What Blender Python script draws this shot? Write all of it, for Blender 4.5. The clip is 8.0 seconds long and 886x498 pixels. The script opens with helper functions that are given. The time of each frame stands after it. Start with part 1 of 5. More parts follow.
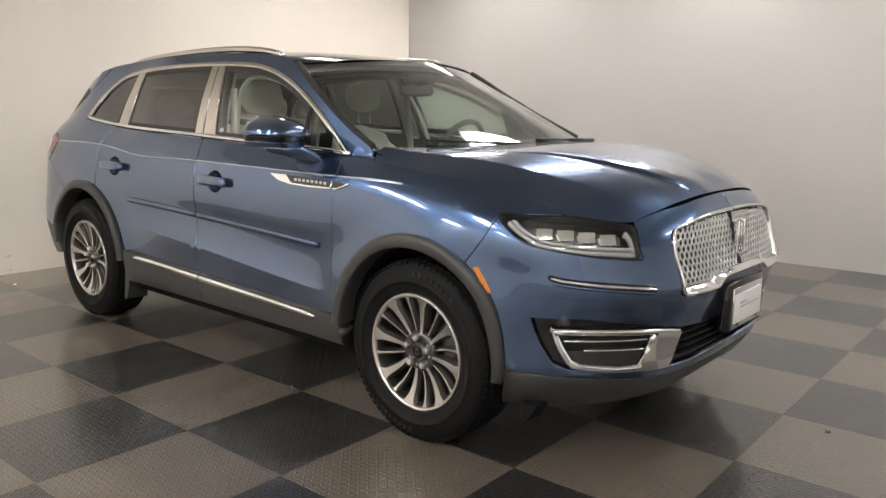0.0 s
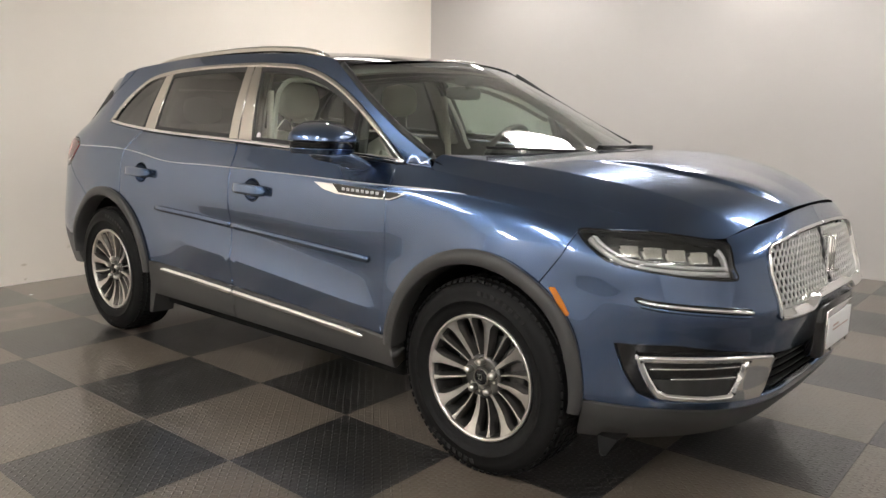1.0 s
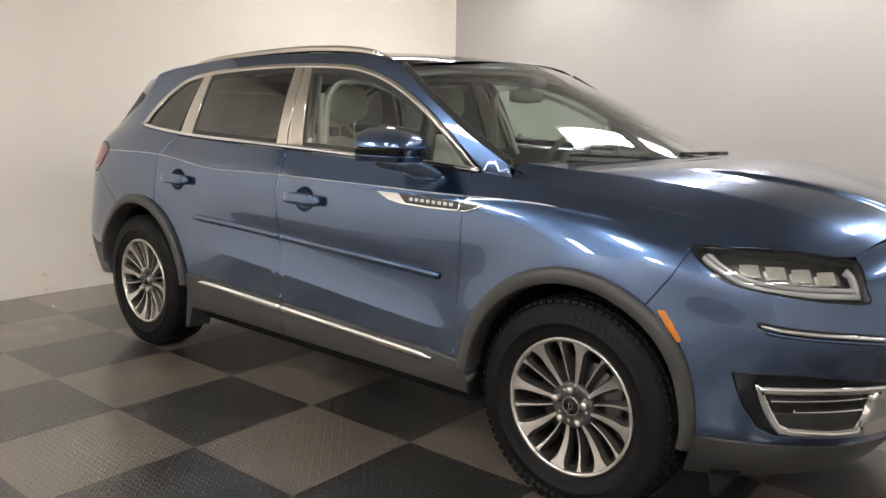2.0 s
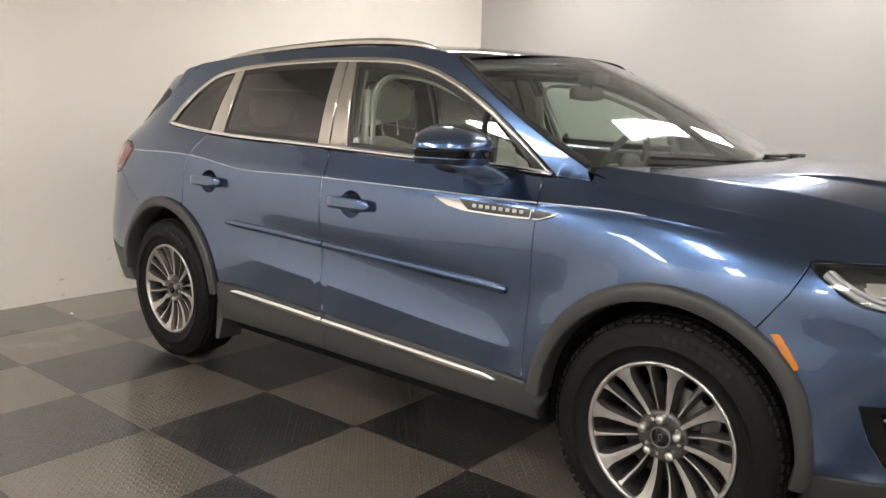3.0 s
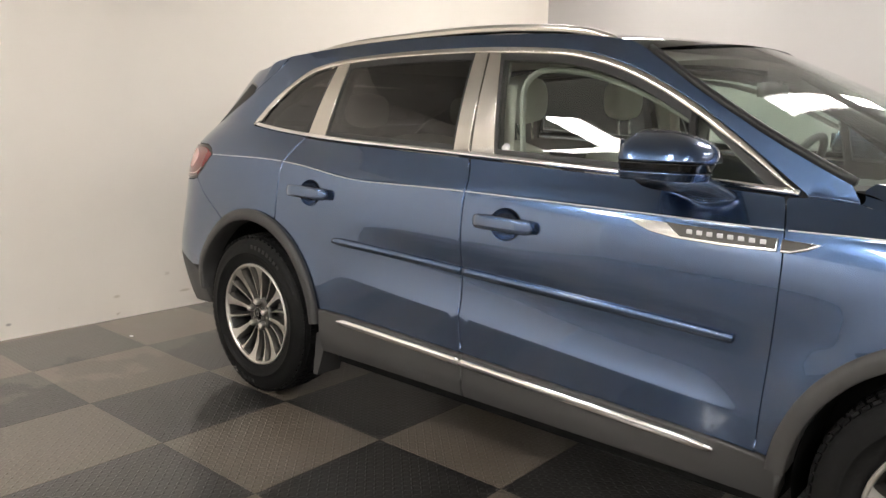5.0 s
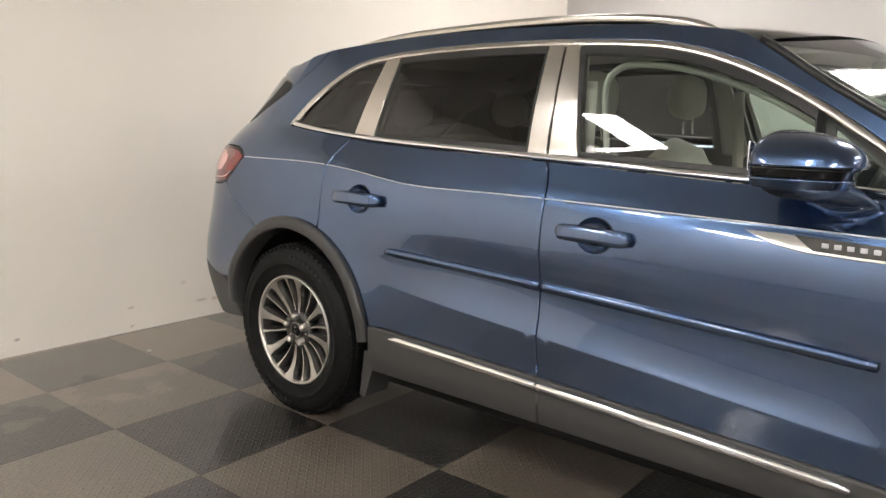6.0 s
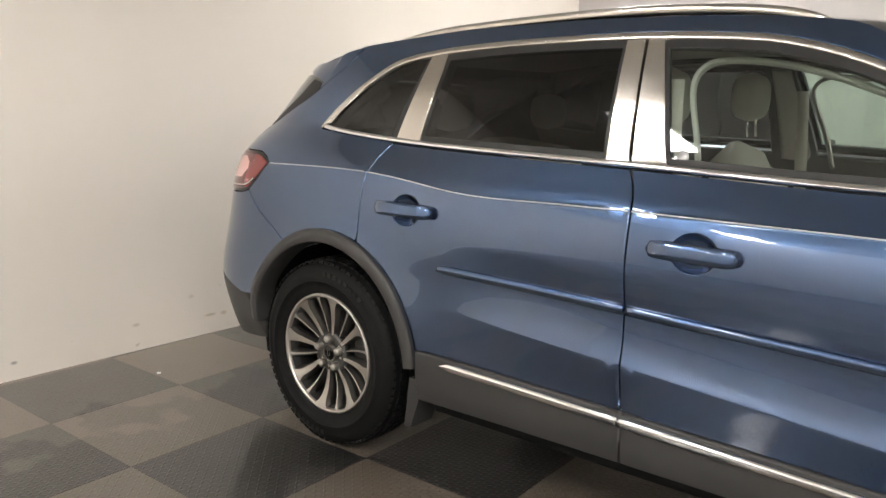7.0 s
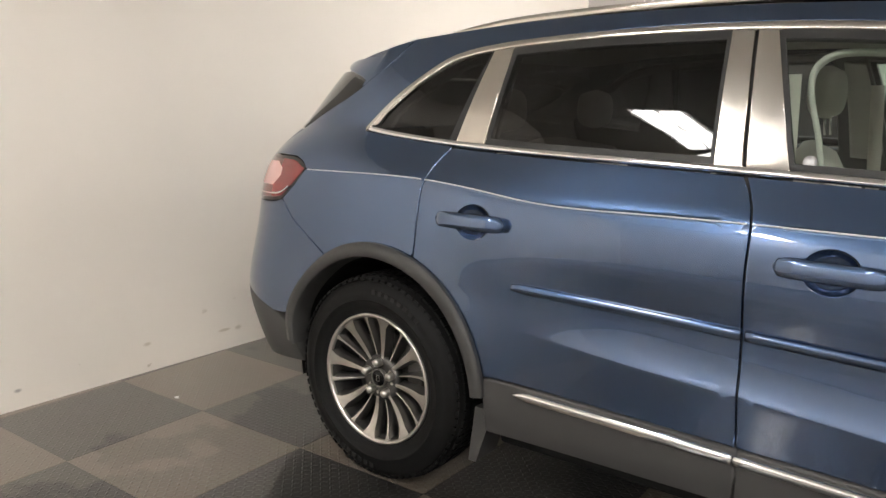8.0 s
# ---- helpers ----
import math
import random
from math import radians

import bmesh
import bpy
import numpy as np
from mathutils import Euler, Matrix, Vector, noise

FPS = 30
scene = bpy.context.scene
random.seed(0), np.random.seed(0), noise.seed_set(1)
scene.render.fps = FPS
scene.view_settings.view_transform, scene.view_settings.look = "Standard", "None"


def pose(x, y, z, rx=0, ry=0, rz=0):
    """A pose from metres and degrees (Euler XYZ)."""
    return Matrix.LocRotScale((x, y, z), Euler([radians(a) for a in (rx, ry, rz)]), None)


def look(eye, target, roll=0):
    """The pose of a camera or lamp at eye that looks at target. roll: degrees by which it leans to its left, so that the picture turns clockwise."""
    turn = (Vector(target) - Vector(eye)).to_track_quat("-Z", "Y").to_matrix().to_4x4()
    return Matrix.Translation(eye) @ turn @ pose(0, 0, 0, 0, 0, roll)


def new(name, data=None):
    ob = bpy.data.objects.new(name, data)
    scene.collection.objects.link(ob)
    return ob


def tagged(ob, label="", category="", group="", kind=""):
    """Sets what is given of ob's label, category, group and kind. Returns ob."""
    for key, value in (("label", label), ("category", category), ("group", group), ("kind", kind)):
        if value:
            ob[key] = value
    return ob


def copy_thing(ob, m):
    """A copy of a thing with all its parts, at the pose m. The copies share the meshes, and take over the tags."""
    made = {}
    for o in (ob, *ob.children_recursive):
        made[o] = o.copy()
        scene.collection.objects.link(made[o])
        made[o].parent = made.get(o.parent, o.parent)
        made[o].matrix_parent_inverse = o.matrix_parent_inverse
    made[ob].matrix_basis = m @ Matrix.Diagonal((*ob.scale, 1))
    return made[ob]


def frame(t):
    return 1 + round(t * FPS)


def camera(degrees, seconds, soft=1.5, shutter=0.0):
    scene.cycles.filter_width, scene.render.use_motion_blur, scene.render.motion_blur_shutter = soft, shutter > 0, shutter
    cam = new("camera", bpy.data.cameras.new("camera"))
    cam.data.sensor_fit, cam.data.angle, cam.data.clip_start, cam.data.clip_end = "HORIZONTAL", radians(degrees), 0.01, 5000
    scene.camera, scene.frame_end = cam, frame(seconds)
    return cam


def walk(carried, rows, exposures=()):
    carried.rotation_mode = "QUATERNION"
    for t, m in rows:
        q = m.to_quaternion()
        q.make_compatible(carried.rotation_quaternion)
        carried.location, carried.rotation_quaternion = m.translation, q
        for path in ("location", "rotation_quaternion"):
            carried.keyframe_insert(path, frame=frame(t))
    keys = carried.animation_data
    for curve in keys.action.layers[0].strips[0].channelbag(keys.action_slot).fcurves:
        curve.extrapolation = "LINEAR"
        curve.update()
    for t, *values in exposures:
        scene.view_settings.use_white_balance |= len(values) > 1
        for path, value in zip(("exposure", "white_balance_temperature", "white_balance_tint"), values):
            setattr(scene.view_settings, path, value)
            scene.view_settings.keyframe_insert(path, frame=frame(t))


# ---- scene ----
cam = camera(59.2, 8.0)
PATH = [
    (0, (3.468, -3.139, 1.337), (2.18, -1.652, 0.975), 0.6),
    (0.5, (3.291, -3.105, 1.337), (2.0, -1.619, 0.984), 0.8),
    (1, (3.124, -3.108, 1.337), (1.833, -1.622, 0.984), 0.8),
    (1.5, (2.916, -3.137, 1.342), (1.63, -1.646, 0.994), 0.8),
    (3, (2.394, -3.058, 1.333), (1.099, -1.575, 0.982), 1.0),
    (3.5, (2.182, -3.073, 1.341), (0.884, -1.594, 0.984), 1.0),
    (4, (1.985, -3.087, 1.34), (0.684, -1.61, 0.982), 1.2),
    (4.5, (1.808, -3.065, 1.332), (0.506, -1.59, 0.973), 1.1),
    (5, (1.605, -3.007, 1.334), (0.298, -1.537, 0.976), 1.1),
    (6.5, (1.01, -2.986, 1.322), (-0.25, -1.475, 0.963), 1.1),
    (7, (0.814, -2.938, 1.325), (-0.429, -1.413, 0.966), 1.0),
    (7.5, (0.621, -2.914, 1.334), (-0.594, -1.369, 0.969), 0.8),
    (8, (0.401, -2.906, 1.337), (-0.791, -1.343, 0.966), 0.5),
]
walk(cam, [(t, look(eye, target, roll)) for t, eye, target, roll in PATH], [(0.0, 0.0), (2.0, 0.0), (3.5, 0.07), (8.0, 0.09)])

# ---- world, lamps and exposure ----
world = bpy.data.worlds.new("world")
scene.world = world
world.use_nodes = True
world.node_tree.nodes["Background"].inputs[0].default_value = (0.9, 0.93, 1.0, 1)
world.node_tree.nodes["Background"].inputs[1].default_value = 0.05
scene.view_settings.exposure = 0.0
TROFFER_POWER = 37.0

# ---- materials ----


def sock(node, *names):
    for n in names:
        if n in node.inputs:
            return node.inputs[n]
    return node.inputs[0]


def material(name, colour, rough=0.5, metal=0.0, coat=0.0, grain=None, bump=0.0, vary=0.0, spec=0.5, transmit=0.0, rough_vary=0.0, patch=None):
    """A surface: grain = size in metres of the fine relief, patch = size of the large variation, vary and rough_vary = how strong."""
    m = bpy.data.materials.new(name)
    m.use_nodes = True
    nt = m.node_tree
    b = nt.nodes["Principled BSDF"]
    sock(b, "Base Color").default_value = (*colour, 1)
    sock(b, "Roughness").default_value = rough
    sock(b, "Metallic").default_value = metal
    sock(b, "Coat Weight").default_value = coat
    sock(b, "Coat Roughness").default_value = 0.03
    sock(b, "Specular IOR Level").default_value = spec
    sock(b, "Transmission Weight").default_value = transmit
    geo = nt.nodes.new("ShaderNodeNewGeometry")
    if vary or rough_vary:
        big = nt.nodes.new("ShaderNodeTexNoise")
        big.inputs["Scale"].default_value = 1 / (patch or 0.4)
        big.inputs["Detail"].default_value = 5
        nt.links.new(geo.outputs["Position"], big.inputs["Vector"])
        if vary:
            mix = nt.nodes.new("ShaderNodeMix")
            mix.data_type = "RGBA"
            mix.inputs[6].default_value = (*[c * (1 - vary) for c in colour], 1)
            mix.inputs[7].default_value = (*[min(c * (1 + vary), 1) for c in colour], 1)
            nt.links.new(big.outputs["Fac"], mix.inputs[0])
            nt.links.new(mix.outputs[2], sock(b, "Base Color"))
        if rough_vary:
            mr = nt.nodes.new("ShaderNodeMapRange")
            mr.inputs[1].default_value, mr.inputs[2].default_value = 0.3, 0.7
            mr.inputs[3].default_value, mr.inputs[4].default_value = rough - rough_vary, rough + rough_vary
            nt.links.new(big.outputs["Fac"], mr.inputs[0])
            nt.links.new(mr.outputs[0], sock(b, "Roughness"))
    if bump:
        fine = nt.nodes.new("ShaderNodeTexNoise")
        fine.inputs["Scale"].default_value = 1 / (grain or 0.01)
        fine.inputs["Detail"].default_value = 4
        nt.links.new(geo.outputs["Position"], fine.inputs["Vector"])
        bp = nt.nodes.new("ShaderNodeBump")
        bp.inputs["Strength"].default_value = bump
        bp.inputs["Distance"].default_value = (grain or 0.01) * 0.3
        nt.links.new(fine.outputs["Fac"], bp.inputs["Height"])
        nt.links.new(bp.outputs[0], sock(b, "Normal"))
    return m


def glow(name, colour, strength):
    m = bpy.data.materials.new(name)
    m.use_nodes = True
    b = m.node_tree.nodes["Principled BSDF"]
    sock(b, "Base Color").default_value = (*colour, 1)
    sock(b, "Emission Color").default_value = (*colour, 1)
    sock(b, "Emission Strength").default_value = strength
    return m


def glass(name, tint, mirror=0.055, rough=0.0):
    """A thin pane: part clear with a tint, part mirror, more so at a grazing angle."""
    m = bpy.data.materials.new(name)
    m.use_nodes = True
    nt = m.node_tree
    nt.nodes.remove(nt.nodes["Principled BSDF"])
    clear, gloss, mix, face = (nt.nodes.new(n) for n in ("ShaderNodeBsdfTransparent", "ShaderNodeBsdfGlossy", "ShaderNodeMixShader", "ShaderNodeLayerWeight"))
    clear.inputs[0].default_value = (*tint, 1)
    gloss.inputs["Roughness"].default_value = rough
    gloss.inputs["Color"].default_value = (1, 1, 1, 1)
    face.inputs["Blend"].default_value = 0.5
    power, scale = nt.nodes.new("ShaderNodeMath"), nt.nodes.new("ShaderNodeMath")
    power.operation, scale.operation = "POWER", "MULTIPLY_ADD"
    power.inputs[1].default_value = 3.0
    scale.inputs[1].default_value, scale.inputs[2].default_value = 0.92, mirror
    nt.links.new(face.outputs["Facing"], power.inputs[0])
    nt.links.new(power.outputs[0], scale.inputs[0])
    nt.links.new(scale.outputs[0], mix.inputs[0])
    nt.links.new(clear.outputs[0], mix.inputs[1])
    nt.links.new(gloss.outputs[0], mix.inputs[2])
    nt.links.new(mix.outputs[0], nt.nodes["Material Output"].inputs[0])
    return m


def tread_tile(name, colour, dust, dirt):
    """Moulded plastic with short raised bars laid alternately, dusty in patches along the rear wall."""
    m = material(name, colour, 0.32, vary=0.18, rough_vary=0.02, patch=0.22, spec=0.5, coat=0.75)
    nt = m.node_tree
    b = nt.nodes["Principled BSDF"]
    geo = nt.nodes.new("ShaderNodeNewGeometry")

    def math_(op, a, c=None):
        n = nt.nodes.new("ShaderNodeMath")
        n.operation = op
        for k, v in enumerate((a, c)):
            if v is None:
                continue
            if isinstance(v, (int, float)):
                n.inputs[k].default_value = v
            else:
                nt.links.new(v, n.inputs[k])
        return n.outputs[0]

    turn = nt.nodes.new("ShaderNodeVectorRotate")
    turn.inputs["Angle"].default_value = radians(TURN_TILES_M)
    turn.rotation_type = "Z_AXIS"
    nt.links.new(geo.outputs["Position"], turn.inputs["Vector"])
    sep = nt.nodes.new("ShaderNodeSeparateXYZ")
    nt.links.new(turn.outputs[0], sep.inputs[0])
    u, v = math_("MULTIPLY", sep.outputs[0], 1 / 0.0235), math_("MULTIPLY", sep.outputs[1], 1 / 0.0235)
    odd = math_("FLOORED_MODULO", math_("ADD", math_("FLOOR", u), math_("FLOOR", v)), 2.0)
    fu, fv = math_("SUBTRACT", math_("FRACT", u), 0.5), math_("SUBTRACT", math_("FRACT", v), 0.5)
    p, q = math_("ADD", fu, fv), math_("SUBTRACT", fu, fv)
    mixn = lambda a, c: math_("ADD", math_("MULTIPLY", a, odd), math_("MULTIPLY", c, math_("SUBTRACT", 1.0, odd)))
    long_, short = mixn(p, q), mixn(q, p)
    d = math_("SQRT", math_("ADD", math_("POWER", math_("MULTIPLY", long_, 1.15), 2.0), math_("POWER", math_("MULTIPLY", short, 3.4), 2.0)))
    bar = nt.nodes.new("ShaderNodeMapRange")
    bar.interpolation_type = "SMOOTHSTEP"
    bar.inputs[1].default_value, bar.inputs[2].default_value, bar.inputs[3].default_value, bar.inputs[4].default_value = 0.95, 0.45, 0, 1
    nt.links.new(d, bar.inputs[0])
    bp = nt.nodes.new("ShaderNodeBump")
    bp.inputs["Strength"].default_value, bp.inputs["Distance"].default_value = 1.0, 0.0022
    # grime: treads worn unevenly, dirt trodden between them, gloss coming and going
    def noise(scale, detail, lo, hi, a, c):
        n = nt.nodes.new("ShaderNodeTexNoise")
        n.inputs["Scale"].default_value, n.inputs["Detail"].default_value = scale, detail
        nt.links.new(geo.outputs["Position"], n.inputs["Vector"])
        r = nt.nodes.new("ShaderNodeMapRange")
        for k, val in enumerate((lo, hi, a, c)):
            r.inputs[k + 1].default_value = val
        nt.links.new(n.outputs["Fac"], r.inputs[0])
        return r.outputs[0]

    nt.links.new(math_("MULTIPLY", bar.outputs[0], noise(30, 3, 0.32, 0.6, 0.3, 1.0)), bp.inputs["Height"])
    nt.links.new(noise(5.5, 5, 0.38, 0.64, 0.035, 0.14), sock(b, "Coat Roughness"))
    trodden = math_("MULTIPLY", noise(62, 3, 0.44, 0.64, 0.0, dirt), noise(3.2, 4, 0.34, 0.62, 0.2, 1.0))
    nt.links.new(bp.outputs[0], sock(b, "Normal"))
    nt.links.new(bp.outputs[0], sock(b, "Coat Normal"))
    # dust
    n = nt.nodes.new("ShaderNodeTexNoise")
    n.inputs["Scale"].default_value, n.inputs["Detail"].default_value = 2.6, 6
    nt.links.new(geo.outputs["Position"], n.inputs["Vector"])
    sp = nt.nodes.new("ShaderNodeSeparateXYZ")
    nt.links.new(geo.outputs["Position"], sp.inputs[0])
    near = nt.nodes.new("ShaderNodeMapRange")
    near.inputs[1].default_value, near.inputs[2].default_value, near.inputs[3].default_value, near.inputs[4].default_value = -1.4, -2.5, -0.2, 0.50
    nt.links.new(sp.outputs[0], near.inputs[0])
    mask = nt.nodes.new("ShaderNodeMapRange")
    mask.interpolation_type = "SMOOTHSTEP"
    mask.inputs[1].default_value, mask.inputs[2].default_value = 0.79, 0.86
    nt.links.new(math_("ADD", n.outputs["Fac"], near.outputs[0]), mask.inputs[0])
    old = sock(b, "Base Color").links[0].from_socket
    mx = nt.nodes.new("ShaderNodeMix")
    mx.data_type = "RGBA"
    nt.links.new(math_("MAXIMUM", math_("MULTIPLY", mask.outputs[0], 0.6), trodden), mx.inputs[0])
    nt.links.new(old, mx.inputs[6])
    mx.inputs[7].default_value = (*dust, 1)
    nt.links.new(mx.outputs[2], sock(b, "Base Color"))
    return m


TURN_TILES_M = -1.2
PAINT = material("blue_paint", (0.057, 0.103, 0.206), 0.265, 1.0, 1.0, grain=0.0012, bump=0.012)
PAINT.node_tree.nodes["Principled BSDF"].inputs["Coat IOR"].default_value = 1.7
CLAD = material("grey_cladding", (0.047, 0.046, 0.045), 0.45, spec=0.35, grain=0.002, bump=0.15, vary=0.1)
CHROME = material("chrome", (0.86, 0.86, 0.86), 0.07, 1.0)
SATIN = material("brushed_steel", (0.62, 0.59, 0.545), 0.21, 1.0, rough_vary=0.04, patch=0.1)
BLACK = material("gloss_black", (0.004, 0.004, 0.0045), 0.08)
RUBBER = material("tyre_rubber", (0.0085, 0.0085, 0.0085), 0.55, spec=0.10, grain=0.004, bump=0.2, vary=0.25, patch=0.15)
SEAL = material("black_rubber", (0.012, 0.012, 0.012), 0.5)
DARK = material("black_plastic", (0.012, 0.012, 0.012), 0.85, spec=0.08, grain=0.002, bump=0.1)
RIM = material("machined_alloy", (0.62, 0.60, 0.57), 0.28, 1.0, vary=0.08, patch=0.02)
POCKET = material("silver_grey_wheel_paint", (0.25, 0.238, 0.222), 0.32, 0.9, vary=0.1, patch=0.03)
BRAKE = material("dull_brake_steel", (0.10, 0.097, 0.094), 0.4, 0.85, vary=0.2, patch=0.05)
CLEAR = glass("clear_glass", (0.73, 0.84, 0.77), 0.08)
TINTED = glass("privacy_glass", (0.06, 0.06, 0.063), 0.035)
AMBER = material("amber_lens", (0.50, 0.155, 0.008), 0.15, 0, 0.5)
RED = material("red_lens", (0.20, 0.03, 0.03), 0.10, 0, 0.8)
PINSTRIPE = material("silver_pinstripe", (0.62, 0.62, 0.63), 0.35, 0.3)
LEATHER = material("grey_leather", (0.58, 0.54, 0.48), 0.5, grain=0.003, bump=0.1, vary=0.08)
MARKS = material("raised_rubber", (0.016, 0.016, 0.016), 0.45, spec=0.25)
TRIMDARK = material("dark_trim_plastic", (0.085, 0.083, 0.08), 0.5, grain=0.002, bump=0.1)
HEADLINER = material("light_headliner", (0.46, 0.44, 0.40), 0.9, grain=0.002, bump=0.1)
WHITE = material("white_card", (0.8, 0.8, 0.8), 0.5)
WALLP = material("wall_paint", (0.80, 0.77, 0.73), 0.6, grain=0.01, bump=0.06, vary=0.035, patch=0.8)
# off-white far wall, its colour darkened to offset strong light from the nearby lamps
WALL_FAR = material("dimmed_wall_paint", (0.50, 0.478, 0.46), 0.6, grain=0.01, bump=0.06, vary=0.03, patch=0.8)


def scuffed(m):
    """Brownish specks and scuffs low on the wall."""
    nt = m.node_tree
    b = nt.nodes["Principled BSDF"]
    geo, sep, n, hi, lo = (nt.nodes.new(k) for k in ("ShaderNodeNewGeometry", "ShaderNodeSeparateXYZ", "ShaderNodeTexNoise", "ShaderNodeMapRange", "ShaderNodeMapRange"))
    nt.links.new(geo.outputs["Position"], sep.inputs[0])
    n.inputs["Scale"].default_value, n.inputs["Detail"].default_value = 9.0, 7
    nt.links.new(geo.outputs["Position"], n.inputs["Vector"])
    hi.inputs[1].default_value, hi.inputs[2].default_value = 0.68, 0.76
    nt.links.new(n.outputs["Fac"], hi.inputs[0])
    lo.inputs[1].default_value, lo.inputs[2].default_value = 0.40, 0.05
    nt.links.new(sep.outputs[2], lo.inputs[0])
    k = nt.nodes.new("ShaderNodeMath")
    k.operation = "MULTIPLY"
    nt.links.new(hi.outputs[0], k.inputs[0])
    nt.links.new(lo.outputs[0], k.inputs[1])
    def stain(fac, colour):
        mx = nt.nodes.new("ShaderNodeMix")
        mx.data_type = "RGBA"
        nt.links.new(fac, mx.inputs[0])
        nt.links.new(sock(b, "Base Color").links[0].from_socket, mx.inputs[6])
        mx.inputs[7].default_value = (*colour, 1)
        nt.links.new(mx.outputs[2], sock(b, "Base Color"))

    stain(k.outputs[0], (0.45, 0.37, 0.27))
    # single marks: place along the wall, height, half length, half height, colour
    for y, z, ly, lz, colour in ((-1.466, 0.085, 0.022, 0.012, (0.10, 0.085, 0.07)), (-0.838, 0.142, 0.030, 0.014, (0.50, 0.42, 0.30)),
                                 (-0.380, 0.109, 0.050, 0.010, (0.48, 0.40, 0.28)), (-0.290, 0.104, 0.028, 0.016, (0.46, 0.39, 0.28))):
        at, near, cut = nt.nodes.new("ShaderNodeMapping"), nt.nodes.new("ShaderNodeVectorMath"), nt.nodes.new("ShaderNodeMapRange")
        at.inputs["Location"].default_value = (0, -y / ly, -z / lz)
        at.inputs["Scale"].default_value = (0, 1 / ly, 1 / lz)
        near.operation = "LENGTH"
        nt.links.new(geo.outputs["Position"], at.inputs["Vector"])
        nt.links.new(at.outputs[0], near.inputs[0])
        rough_edge = nt.nodes.new("ShaderNodeMath")
        rough_edge.operation = "ADD"
        nt.links.new(near.outputs["Value"], rough_edge.inputs[0])
        nt.links.new(n.outputs["Fac"], rough_edge.inputs[1])
        cut.inputs[1].default_value, cut.inputs[2].default_value, cut.inputs[4].default_value = 1.5, 0.9, 0.55
        nt.links.new(rough_edge.outputs[0], cut.inputs[0])
        stain(cut.outputs[0], colour)
    return m


WALL_REAR = scuffed(material("cream_wall_paint", (0.87, 0.81, 0.73), 0.55, grain=0.012, bump=0.08, vary=0.04, patch=0.6))
CEIL = material("ceiling_paint", (0.76, 0.75, 0.72), 0.85, vary=0.06)
LAMP_FRAME = material("white_enamel", (0.8, 0.8, 0.78), 0.4)
TILE_DARK = tread_tile("dark_tile", (0.0135, 0.0133, 0.0133), (0.105, 0.092, 0.077), 0.12)
TILE_LIGHT = tread_tile("grey_tile", (0.112, 0.092, 0.072), (0.205, 0.171, 0.137), 0.35)
LAMP = glow("lamp_diffuser", (1.0, 0.97, 0.94), TROFFER_POWER)

# ---- mesh helpers ----


CAR_BODY = []


def proportion(p):
    """The car's true proportions and stand: a touch wider, lower towards the roof and shorter at the nose than its drawn sections."""
    x, y, z = p
    nose = min(max((x - 1.75) / 0.5, 0.0), 1.0)
    nose *= nose * (3 - 2 * nose)
    return (x - 0.0128 - 0.0096 * x + 0.0327 * z + 0.0289 * y * y - 0.0042 * x * z - 0.0158 * z * z - 0.020 * nose,
            y * (1.014 - 0.022 * nose) - 0.011, z - 0.0057 + 0.0013 * x - 0.0208 * z + 0.0197 * y * y + 0.0047 * x * z - 0.0024 * z * z)


def link(name, bm, mat, parent=None, label="", smooth=True, normals=None):
    if parent in CAR_BODY:
        for v in bm.verts:
            v.co = proportion(v.co)
    me = bpy.data.meshes.new(name)
    bm.to_mesh(me)
    bm.free()
    for m in mat if isinstance(mat, (list, tuple)) else (mat,):
        me.materials.append(m)
    if smooth:
        me.shade_smooth()
    if normals is not None:
        me.normals_split_custom_set_from_vertices([tuple(n) for n in normals])
    ob = new(name, me)
    ob.parent = parent
    if label:
        ob["label"] = label
    if parent in CAR_BODY:
        CAR_BODY.append(ob)
    return ob


def part(name, bm, mat, parent, label="", smooth=True, normals=None):
    return link(name, bm, mat, parent, label, smooth, normals)


def base(name, x, y, z=0.0):
    ob = new(name)
    ob.location = (x, y, z)
    ob.empty_display_size = 0.1
    return ob


def box(bm, c, s, bevel=0.0, m=None, seg=2):
    v = bmesh.ops.create_cube(bm, size=1, matrix=Matrix.Translation(c) @ Matrix.Diagonal((*s, 1)))["verts"]
    if bevel:
        e = list({e for q in v for e in q.link_edges})
        r = bmesh.ops.bevel(bm, geom=e, offset=bevel, segments=seg, affect="EDGES", profile=0.5)
        v = list({q for f in r["faces"] for q in f.verts} | {q for q in v if q.is_valid})
    if m is not None:
        bmesh.ops.transform(bm, matrix=m, verts=v)
    return v


def curve_pts(pts, n=8, closed=False):
    """Catmull-Rom through points of any dimension."""
    p = np.array(pts, float)
    k = len(p)
    out = []
    for i in range(k if closed else k - 1):
        a, b, c, d = (p[j % k] if closed else p[min(max(j, 0), k - 1)] for j in (i - 1, i, i + 1, i + 2))
        for t in np.arange(n) / n:
            out.append(0.5 * (2 * b + (c - a) * t + (2 * a - 5 * b + 4 * c - d) * t**2 + (3 * b - a - 3 * c + d) * t**3))
    if not closed:
        out.append(p[-1])
    return np.array(out)


def dense(pts, step, closed=True):
    p = np.array(pts, float)
    out = []
    for a, b in zip(p, np.roll(p, -1, 0)) if closed else zip(p[:-1], p[1:]):
        n = max(1, int(np.ceil(np.hypot(*(b - a)) / step)))
        out += [a + (b - a) * i / n for i in range(n)]
    return np.array(out if closed else out + [p[-1]])


